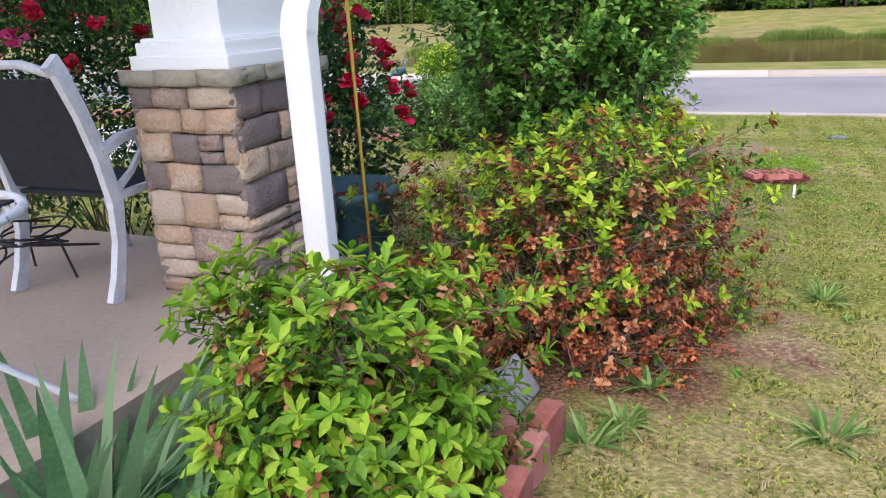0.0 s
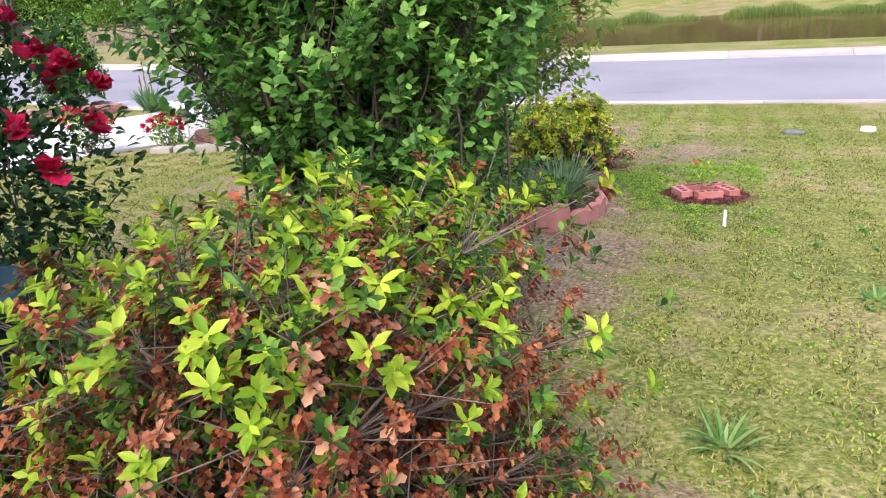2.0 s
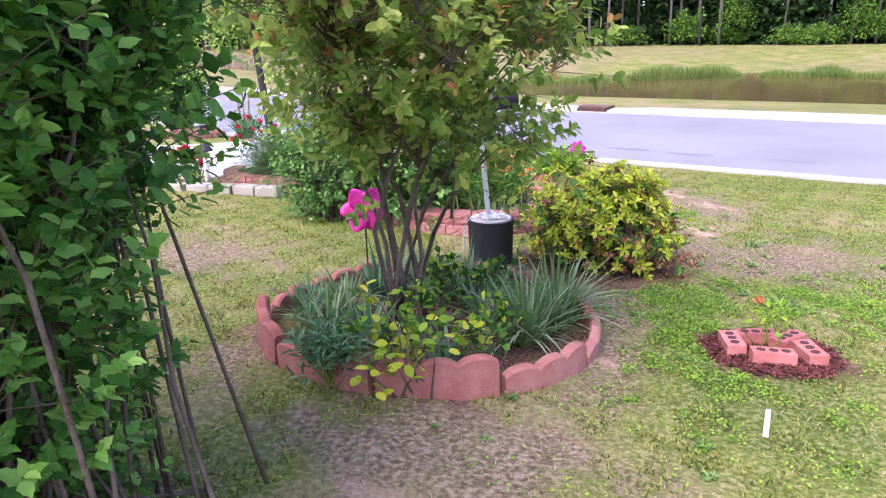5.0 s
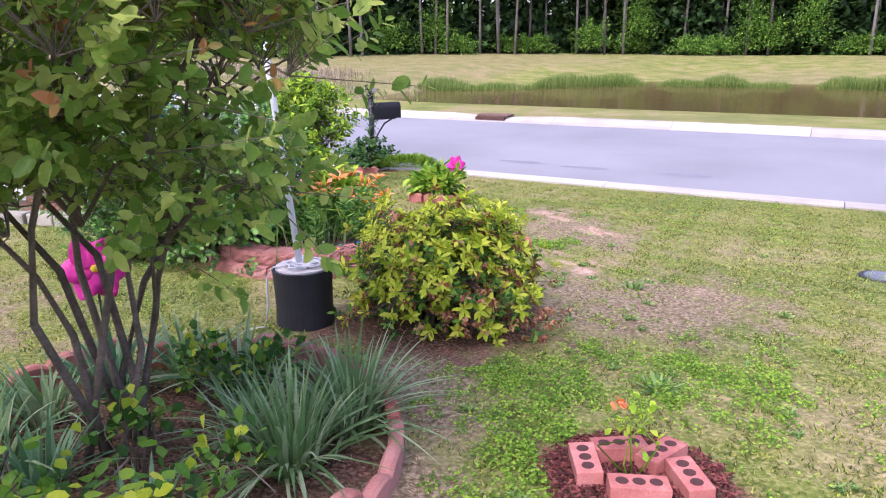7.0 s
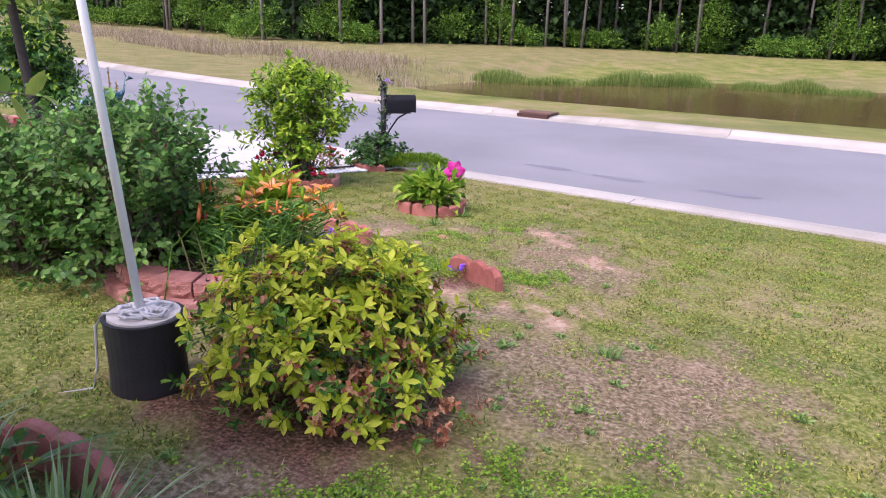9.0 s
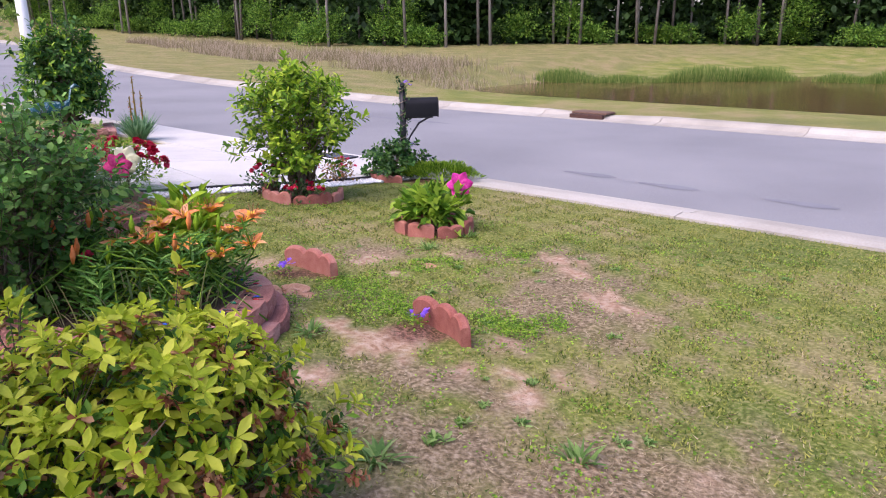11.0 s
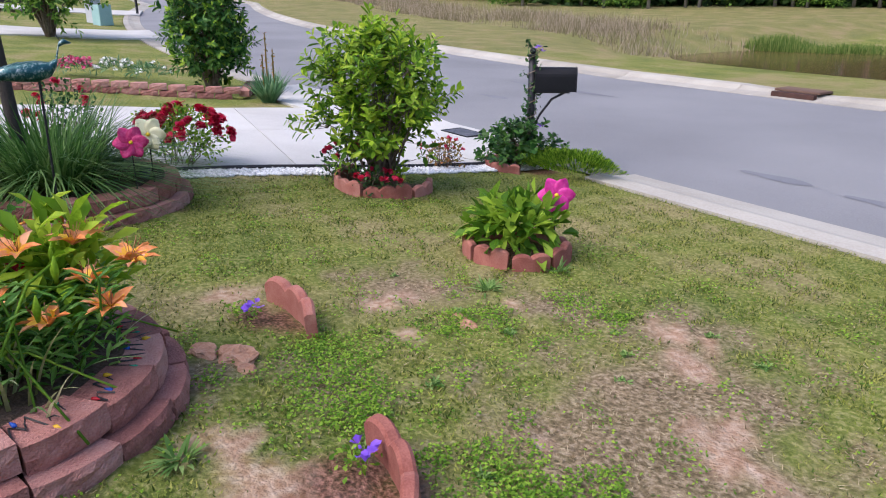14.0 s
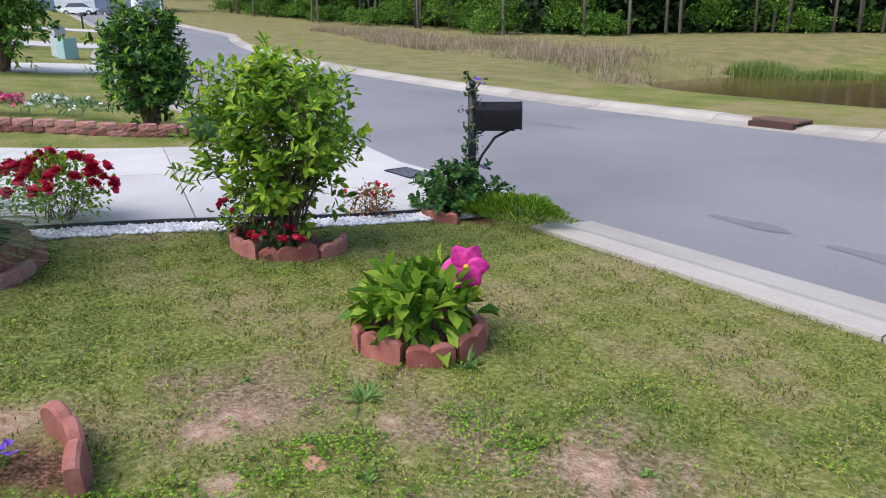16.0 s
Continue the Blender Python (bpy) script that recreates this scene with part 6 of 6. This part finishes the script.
part("bracket", tube(bmesh.new(), [(.04, 0, PT - .85), (.1, 0, PT - .72), (.22, 0, PT - .55), (.38, 0, PT - .465)], .014, 7), M["iron"], mb, smooth=True)
part("arm", box(bmesh.new(), (.2, 0, PT - .475), (.42, .05, .02), bevel=.004), M["iron"], mb)
vp = np.array([(.06 * math.cos(i * .7), .06 * math.sin(i * .7), .25 + i * (PT - .2) / 60) for i in range(60)])
joined("vine_leaves", [loose(np.repeat(vp, 4, 0) + .03 * rng.normal(size=(240, 3)), rng.normal(size=(240, 3)), .05, .03, seed=121)], M["roseleaf"], mb, "climbing vine leaves")
part("vine_stem", tube(bmesh.new(), [tuple(v_) for v_ in vp], .005, 5), M["bark"], mb)
joined("vine_blooms", [flowers(np.array([(.06, 0, PT - .02), (.1, -.02, PT - .05), (.12, -.05, .42), (.06, .08, .3)]), np.tile((0, -.3, 1.0), (4, 1)), 6, .045, 1.2, 122, .6)], M["purple"], mb, "mauve clematis blooms")["kind"] = "stuff"
wf = thing("white_flowers", -.22, 13.62, "cluster of small white blooms below the mailbox", "flowers")
p, d = crown(60, .14, .12, .02, .28, .2, .6, 3, 123, .4)
joined("leaves", [loose(p, d, .05, .03, seed=123)], M["roseleaf"], wf)
joined("blooms", [flowers(p[:14] * 1.05 + (0, 0, .02), d[:14], 7, .03, 1.0, 124)], M["whitepet"], wf)
gc = tagged(new("groundcover"), "mat of feathery bright green moss phlox", "groundcover", kind="stuff")
gc.matrix_basis = pose(.12, 13.42, land(.12, 13.42))
p, d = crown(4200, .52, .3, -.06, .22, .2, .35, 3, 125, .05)
joined("sprigs", [scatter(p, d + np.array((0, 0, .8)), .06, .008)], M["gardenia"], gc)

# pebble strip along the drive
ps = tagged(new("pebble_strip"), "strip of white pebbles along the driveway edge", "pebbles", kind="stuff")
r_ = np.random.default_rng(131)
n = 4200
aa, ww = -2.2 + 4.9 * r_.random(n), -.02 - .28 * r_.random(n)
px, py = D0.x + DD.x * aa + DP.x * ww, D0.y + DD.y * aa + DP.y * ww
pz = np.array([land(a, b) for a, b in zip(px, py)])
OCT = np.array([(1, 0, 0), (-1, 0, 0), (0, 1, 0), (0, -1, 0), (0, 0, 1), (0, 0, -1)], np.float32)
OCTF = np.array([(0, 2, 4), (2, 1, 4), (1, 3, 4), (3, 0, 4), (2, 0, 5), (1, 2, 5), (3, 1, 5), (0, 3, 5)], np.int32)
sz = .018 + .016 * r_.random((n, 1, 1))
v = np.stack([px, py, pz + .012], 1)[:, None] + OCT[None] * sz * np.array((1, .8, .6)) + .004 * r_.normal(size=(n, 6, 3))
put("pebbles", mesh_np("pebbles", v.reshape(-1, 3), (OCTF[None] + (np.arange(n) * 6)[:, None, None]).reshape(-1, 3), True), M["pebble"], ps)
be = thing("bed_edging", -2.0, 11.1, "dark plastic lawn edging along white pebbles", "edging", z=0)
part("strip", tube(bmesh.new(), [((D0 + DD * a + DP * .0).x + 2.0, (D0 + DD * a).y - 11.1, land(*(D0 + DD * a)) + .03) for a in np.linspace(-2.2, 2.5, 14)], .022, 6), M["blackplastic"], be)

# stone border and lanterns farther along the drive
sb = thing("stone_border", -2.4, 8.05, "low border of tan split stones behind the crape myrtle", "stone border")
for i in range(5):
    part("stone", box(bmesh.new(), (-.75 + i * .3, .03 * (i % 2), .05), (.28, .16, .12), Matrix.Rotation(radians(4 * (i % 3) - 4), 4, "Z"), bevel=.02), M["capstone"], sb)
# far bed flowers and utility boxes
for x, y, m, nb, lab in ((-10.8, 14.2, "rosepink", 60, "mound of magenta ground-cover blooms"), (-10.2, 14.7, "whitepet", 30, "clump of white lilies in the far bed"), (-9.4, 14.9, "whitepet", 8, "grey-green clump in the far bed")):
    t = thing("bedding_plant", x, y, lab, "flowers")
    p, d = crown(220, .42, .35, .0, .34, .2, .5, 3, nb, .1)
    joined("leaves", [loose(p, d, .12, .02, seed=nb)], M["bluegreen"], t)
    joined("blooms", [flowers(p[:nb] * 1.03 + (0, 0, .03), d[:nb], 6, .055, 1.1, nb)], M[m], t)["kind"] = "stuff"
yu = thing("yucca", -6.2, 15.0, "spiky yucca with tall dark flower spikes", "plant")
clump(yu, 240, .62, .034, 2.0, M["bluegreen"], lean=1.0, seed=141, arch=.2)
for i, (a, b, h) in enumerate(((0, 0, 1.15), (.1, .05, .9), (-.12, .02, .8))):
    part("spike", tube(bmesh.new(), [(a, b, 0), (a, b, h * .6), (a + .01, b, h)], [.012, .014, .006], 6), M["bronze"], yu)
    joined("spike_buds", [loose(np.array([(a, b, h * (.5 + .5 * k / 30)) for k in range(30)]), rng.normal(size=(30, 3)), .05, .03, seed=i)], M["bronze"], yu)
for x, y, w, h, m in ((-27.2, 24.66, .6, .85, "utility"), (-28.4, 25.0, .5, 1.25, "greysiding")):
    t = thing("utility_box", x, y, "pale green utility pedestal on the verge", "utility box")
    part("body", box(bmesh.new(), (0, 0, h / 2), (w, w, h), taper=.95, bevel=.02), M[m], t)
for x, y in ((-34.4, 31.0), (-54.6, 41.5)):
    t = thing("far_mailbox", x, y, "black mailbox on a post by the roadside", "mailbox", "far mailboxes")
    part("post", box(bmesh.new(), (0, 0, .5), (.1, .1, 1.1)), M["iron"], t)
    part("box", loft([[(xx, yy * 1.3, zz * 1.2 + 1.0) for yy, zz in arch] for xx in (-.1, .5)]), M["blackplastic"], t)
lp_ = thing("street_lamp", -11.3, 17.5, "white street lamp post beside the far bed", "street lamp")
part("post", tube(bmesh.new(), [(0, 0, 0), (0, 0, 2.2), (0, 0, 5.5)], [.14, .12, .09], 14), M["white"], lp_, smooth=True)
part("lantern", loft([[(r * math.cos(a), r * math.sin(a), z) for a in np.linspace(0, 6.283, 10, endpoint=False)] for z, r in ((5.5, .1), (5.6, .2), (6.0, .24), (6.1, .05))]), M["white"], lp_)


def house(x, y, w, dpt, h, rz, wallm, label, garage=True):
    t = thing("house", x, y, label, "house", rz=rz)
    part("wall", box(bmesh.new(), (0, 0, h / 2 - 1), (w, dpt, h + 2)), M[wallm], t)
    bm = bmesh.new()
    pts = [(-w / 2 - .4, -dpt / 2 - .5, h), (w / 2 + .4, -dpt / 2 - .5, h), (w / 2 + .4, dpt / 2 + .5, h), (-w / 2 - .4, dpt / 2 + .5, h), (-w / 2 + 1, 0, h + 3), (w / 2 - 1, 0, h + 3)]
    vv = [bm.verts.new(p) for p in pts]
    for f in ((0, 1, 5, 4), (2, 3, 4, 5), (1, 2, 5), (3, 0, 4), (3, 2, 1, 0)):
        bm.faces.new([vv[i] for i in f])
    part("roof", bm, M["roof"], t)
    if garage:
        g = part("garage_door", box(bmesh.new(), (-w * .2, -dpt / 2 - .02, 1.1), (4.8, .12, 2.2), bevel=.02), M["white"], t)
        # grey strips on the door face imitate the shade in panel grooves
        for k in range(3):
            part("panel_groove", box(bmesh.new(), (-w * .2, -dpt / 2 - .085, .55 * (k + 1)), (4.7, .02, .03)), M["greysiding"], g)
    part("front_door", box(bmesh.new(), (w * .12, -dpt / 2 - .02, 1.05), (1, .1, 2.1), bevel=.01), M["iron"], t)
    for wx, wz in ((w * .32, 1.5), (w * .32, 4.2), (0, 4.2), (-w * .3, 4.2)):
        win = part("window", box(bmesh.new(), (wx, -dpt / 2 - .03, wz), (1.5, .1, 1.5), bevel=.01), M["white"], t)
        for a, b in ((-.34, -.35), (.34, -.35), (-.34, .35), (.34, .35)):
            part("pane", box(bmesh.new(), (wx + a, -dpt / 2 - .085, wz + b), (.6, .02, .62)), M["glass"], win)
    for cx in (-w / 2 - .03, w / 2 + .03):
        part("corner_board", box(bmesh.new(), (cx, -dpt / 2, h / 2), (.18, .18, h)), M["white"], t)
    return t


house(-94, 68, 15, 9, 5.6, 52, "siding", "two-storey blue-grey house with white garage door")
house(-122, 60, 12, 9, 5.4, 60, "greysiding", "pale grey house at the end of the street", True)


def car(x, y, rz, paint, label):
    t = thing("parked_car", x, y, label, "car", rz=rz, group="parked cars")
    sec = [(-2.1, .5, .75, .8), (-1.9, .4, .95, .85), (-1.0, .35, 1.0, .88), (.9, .35, 1.0, .88), (1.9, .4, .85, .85), (2.15, .5, .7, .75)]
    part("body", loft([[(xx, -w, z0), (xx, w, z0), (xx, w, z1), (xx, -w, z1)] for xx, z0, z1, w in sec]), paint, t)
    part("cabin", loft([[(xx, -w, .95), (xx, w, .95), (xx, w * .85, z), (xx, -w * .85, z)] for xx, z, w in ((-1.5, 1.0, .78), (-1.0, 1.45, .78), (.3, 1.48, .78), (1.1, 1.0, .78))]), M["glass"], t)
    for wx in (-1.3, 1.35):
        for wy in (-.8, .8):
            w_ = part("wheel", tube(bmesh.new(), [(wx, wy - .1, .33), (wx, wy + .1, .33)], .33, 18), M["blackplastic"], t)
            part("rim", tube(bmesh.new(), [(wx, wy - .115, .33), (wx, wy + .115, .33)], .19, 12), M["greysiding"], w_)
    return t


car(-83, 63, 30, M["carpaint"], "dark blue parked car in front of a house")
car(-86.5, 60, 40, M["white"], "white parked car in front of a house")
car(-35, 24.2, 62, M["blackplastic"], "black parked car on a neighbouring drive")
car(-44, 26, 100, M["white"], "white parked car on a neighbouring drive")

# ---- woods, reeds ----


def far_tree(seed, tall, crown_z, cr, mat, n_=2000):
    t = new("woodland_tree")
    part("trunk", tube(bmesh.new(), [(0, 0, -.5), (.1, 0, tall * .35), (0, .1, tall * .7), (.05, .05, tall)], [.13, .11, .085, .04], 7), M["pine"], t, smooth=True)
    p, d = crown(n_, cr, cr, crown_z, tall + 1.5, .35, .9, 3, seed, .9)
    joined("crown", [loose(p, d, .36, .2, seed=seed)], mat, t)
    return tagged(t, "tall pale-trunked pine at the woodland edge", "tree", "woodland trees")


def edge_u(v):
    return 63 - 27 * step(-18, -46, v) - 8 * step(-46, -100, v)


protos = [far_tree(201 + i, 13 + 2 * i, 4.5 + i, 2.6, M["wood"]) for i in range(3)]
r_ = random.Random(77)
for i in range(110):
    v = r_.uniform(-105, 55)
    u = float(edge_u(v)) + r_.uniform(.2, 6)
    x, y = xy_of(u, v)
    m = pose(x, y, land(x, y), r_.uniform(-2, 2), r_.uniform(-2, 2), r_.uniform(0, 360))
    if i < 3:
        protos[i].matrix_basis = m
    else:
        copy_thing(protos[i % 3], m)
bushes = []
for k in range(4):
    t = new("undergrowth_bush")
    p, d = crown(2200, 1.7, 1.5, -.2, 1.6 + 1.2 * k, .45, .7, 3.4, 221 + k, .6)
    joined("foliage", [loose(p, d, .19, .12, seed=221 + k)], M["under"], t)
    bushes.append(tagged(t, "bright green undergrowth at the woodland edge", "bush", "woodland undergrowth"))
for i in range(62):
    v = -112 + 168 * (i + r_.random()) / 62
    u = float(edge_u(v)) + r_.uniform(.6, 4.5)
    x, y = xy_of(u, v)
    m = pose(x, y, land(x, y), 0, 0, r_.uniform(0, 360))
    if i < 4:
        bushes[i].matrix_basis = m
    else:
        copy_thing(bushes[r_.choice((0, 0, 0, 1, 1, 2, 2, 3))], m)
# the dark depth of the wood
wd_ = tagged(new("woods"), "dense dark woodland behind the first trees", "woods", kind="stuff")
g = np.random.default_rng(231)
n = 260000
v = -118 + 178 * g.random(n)
u = edge_u(v) + 4 + 16 * g.random(n)
z = 16 * g.random(n) ** 1.5
x, y = xy_of(u, v)
p = np.stack([x, y, land_uv(u, v) + z], 1)
d = g.normal(size=(n, 3))
KITE = np.array([[0, 0, 0], [.5, .5, .04], [.5, -.5, .04], [1, 0, -.05]], np.float32)
KITEF = np.array([[0, 2, 1], [1, 2, 3]], np.int32)
joined("foliage", [scatter(p, d, .75, .5, KITE, KITEF)], M["wood"], wd_)

# trees that close the far end of the street
fw = tagged(new("far_woods"), "dark green trees beyond the houses at the street's end", "woods", kind="stuff")
n = 60000
v = -192 + 36 * g.random(n)
u = -75 + 130 * g.random(n)
x, y = xy_of(u, v)
z = (9 + 3 * np.sin(u * .31) + 2 * np.sin(u * .83 + 1)) * g.random(n) ** .8
joined("foliage", [scatter(np.stack([x, y, land_uv(u, v) + z], 1), g.normal(size=(n, 3)), 1.1, .8, KITE, KITEF)], M["wood"], fw)

# reeds round the pond and dry growth to its side
rd = tagged(new("reeds"), "band of green and brown reeds along the pond", "reeds", kind="stuff")
n = 60000
v = -20 + 70 * g.random(n)
u = pond_far(v) - .6 + 2.2 * g.random(n)
wave = np.sin(v * .9) + .6 * np.sin(v * 2.3 + 1) + .5 * np.sin(v * .37)
dens = wave + 1.2 * g.random(n) > -.1
wave = wave[dens]
u, v = u[dens], v[dens]
x, y = xy_of(u, v)
p = np.stack([x, y, np.maximum(land_uv(u, v), POND_Z) - .05], 1)
d = np.stack([.2 * g.normal(size=len(u)), .2 * g.normal(size=len(u)), np.ones(len(u))], 1)
joined("blades", [scatter(p, d, (.42 + .17 * wave) * (.4 + 1.0 * g.random(len(u))), .022, BLADE, BLADEF, up=(.3, -1, 0))], M["reed"], rd)
dg = tagged(new("dry_grass"), "tall dry pinkish grass beside the pond", "grass", kind="stuff")
n = 26000
v = -60 + 41 * g.random(n)
u = 23.5 + (8 - 2.5 * step(-30, -60, v)) * g.random(n)
keep = (u > 21) & (np.sin(u * .8 + v * .3) + np.sin(v * .7) + 1.0 * g.normal(size=n) > .1)
u, v = u[keep], v[keep]
x, y = xy_of(u, v)
p = np.stack([x, y, land_uv(u, v) - .03], 1)
d = np.stack([.3 * g.normal(size=len(u)), .3 * g.normal(size=len(u)), np.ones(len(u))], 1)
joined("blades", [scatter(p, d, .25 + .55 * g.random(len(u)) ** 2, .022, BLADE, BLADEF, up=(.3, -1, 0))], M["dryreed"], dg)

# ---- lawn grass ----
lawn = tagged(new("lawn_grass"), "short thin lawn grass with dry straw showing", "grass", kind="stuff")
n = 700000
x = -4.5 + 11.5 * g.random(n)
y = -2.5 + 16 * g.random(n)
u, v = uv_of(x, y)
patch = np.sin(3.1 * x + 1.3 * y) * np.sin(2.3 * y - 1.7 * x + 1) + .7 * np.sin(8.3 * x + 2.1 * y) * np.sin(7.1 * y - 3 * x) + .4 * np.sin(19 * x) * np.sin(17 * y + x)
dens = .72 + .26 * patch - .97 * spots(x, y, BARE, .8, .95) - .82 * spots(x, y, DRY, 1.0, .6) - spots(x, y, MULCH, .25, .15)
w = (x - D0.x) * DP.x + (y - D0.y) * DP.y
keep = (u < KERB_IN) & (w < -.3) & (g.random(n) < dens) & ~((u < -5) & (v < -1.75))
x, y, u, v = x[keep], y[keep], u[keep], v[keep]
p = np.stack([x, y, land_uv(u, v) - .003], 1)
m_ = len(x)
d = np.stack([.8 * g.normal(size=m_), .8 * g.normal(size=m_), .7 + .5 * g.random(m_)], 1)
TRI = np.array([[0, .5, 0], [0, -.5, 0], [1, 0, -.1]], np.float32)
joined("blades", [scatter(p, d, .013 + .018 * g.random(m_), .0085, TRI, np.array([[0, 1, 2]], np.int32))], M["lawn"], lawn)
n = 240000
x, y = -4.5 + 11.5 * g.random(n), -2.5 + 16 * g.random(n)
u, v = uv_of(x, y)
dens = .3 - .18 * (np.sin(3.1 * x + 1.3 * y) * np.sin(2.3 * y - 1.7 * x + 1) + .7 * np.sin(8.3 * x + 2.1 * y) * np.sin(7.1 * y - 3 * x)) + .75 * spots(x, y, DRY, 1.0, .6) - .8 * spots(x, y, BARE, .45, .75) - spots(x, y, MULCH, .25, .15)
w = (x - D0.x) * DP.x + (y - D0.y) * DP.y
keep = (u < KERB_IN) & (w < -.3) & (g.random(n) < dens) & ~((u < -5) & (v < -1.75))
x, y, u, v = x[keep], y[keep], u[keep], v[keep]
d = np.stack([g.normal(size=len(x)), g.normal(size=len(x)), .25 + .3 * g.random(len(x))], 1)
joined("straw", [scatter(np.stack([x, y, land_uv(u, v)], 1), d, .014 + .024 * g.random(len(x)), .0048, TRI, np.array([[0, 1, 2]], np.int32))], M["straw"], lawn, "dry straw-coloured blades")
wd2 = tagged(new("lawn_weeds"), "small clover and weed leaves in bright green patches", "weeds", kind="stuff")
n = 1500000
x, y = -1.5 + 7 * g.random(n), -1 + 12.5 * g.random(n)
lush = spots(x, y, GREEN, 1.0, .7)
fleck = np.sin(x * 5 + y * 4) * np.sin(y * 6.1 - x * 2) + .9 * np.sin(x * 17 - y * 4) * np.sin(y * 15 + x) + .5 * np.sin(x * 37) * np.sin(y * 41)
ok = g.random(n) < np.clip(.62 * lush * (1 + .35 * fleck) + .085 * np.clip(fleck, 0, 2) * np.clip((y - 3) / 4, .5, 1), 0, 1)
x, y = x[ok], y[ok]
u, v = uv_of(x, y)
ok = (u < 7.3) & (spots(x, y, MULCH, .25, .15) < .3) & (spots(x, y, BARE, .5) < .5) & ((x - D0.x) * DP.x + (y - D0.y) * DP.y < -.35) & ~((u < -5) & (v < -1.75))
x, y, u, v = x[ok], y[ok], u[ok], v[ok]
p = np.stack([x, y, land_uv(u, v) + .004 + .024 * g.random(len(x))], 1)
d = g.normal(size=(len(x), 3)) * (1, 1, .35)
joined("leaves", [scatter(p, d, .011 + .01 * g.random(len(x)), .012, KITE, KITEF)], M["weed"], wd2)
for x, y, size in ((.2, -.67, .13), (.5, -.22, .11), (1.0, -.58, .13), (.34, -.5, .1), (1.59, .77, .14), (2.75, 2.0, .1), (1.3, 9.9, .1), (2.3, 6.7, .1), (1.42, 7.75, .09), (3.0, 7.0, .1), (2.0, 6.55, .12), (2.9, 5.2, .1), (1.45, 10.5, .1)):
    t = thing("weed_tuft", x, y, "leafy weed rosette growing in the lawn", "weed", "weed tufts")
    clump(t, 34, size, .016, 1.0, M["broadweed"], lean=1.7, seed=int(x * 100), arch=.6)
tuft = None
r_ = random.Random(17)
for i in range(110):
    x, y = (r_.uniform(1.2, 3.6), r_.uniform(4.8, 7.4)) if i < 34 else (r_.uniform(.6, 4.2), r_.uniform(-.4, 11))
    near = float(spots(np.array([x]), np.array([y]), MULCH, .25, .15)[0])
    if near > .2 or uv_of(x, y)[0] > 7:
        continue
    sc = r_.uniform(.35, .75)
    m = pose(x, y, land(x, y) + .004, 0, 0, r_.uniform(0, 360)) @ Matrix.Scale(sc, 4)
    if tuft is None:
        tuft = tagged(new("broad_weed"), "flat rosette of broad grey-green weed leaves in turf", "weed", "broad weeds")
        q = np.random.default_rng(18)
        c = np.array([(0, 0, .004)] * 2 + [(.05, .02, .0), (-.04, .04, 0), (.01, -.05, 0)])
        joined("leaves", [rosettes(c, np.tile((0, 0, .1), (5, 1)) + .1 * q.normal(size=(5, 3)), 9, .06, .02, 1.5, 19)], M["broadweed"], tuft)
        tuft.matrix_basis = m
    else:
        copy_thing(tuft, m)
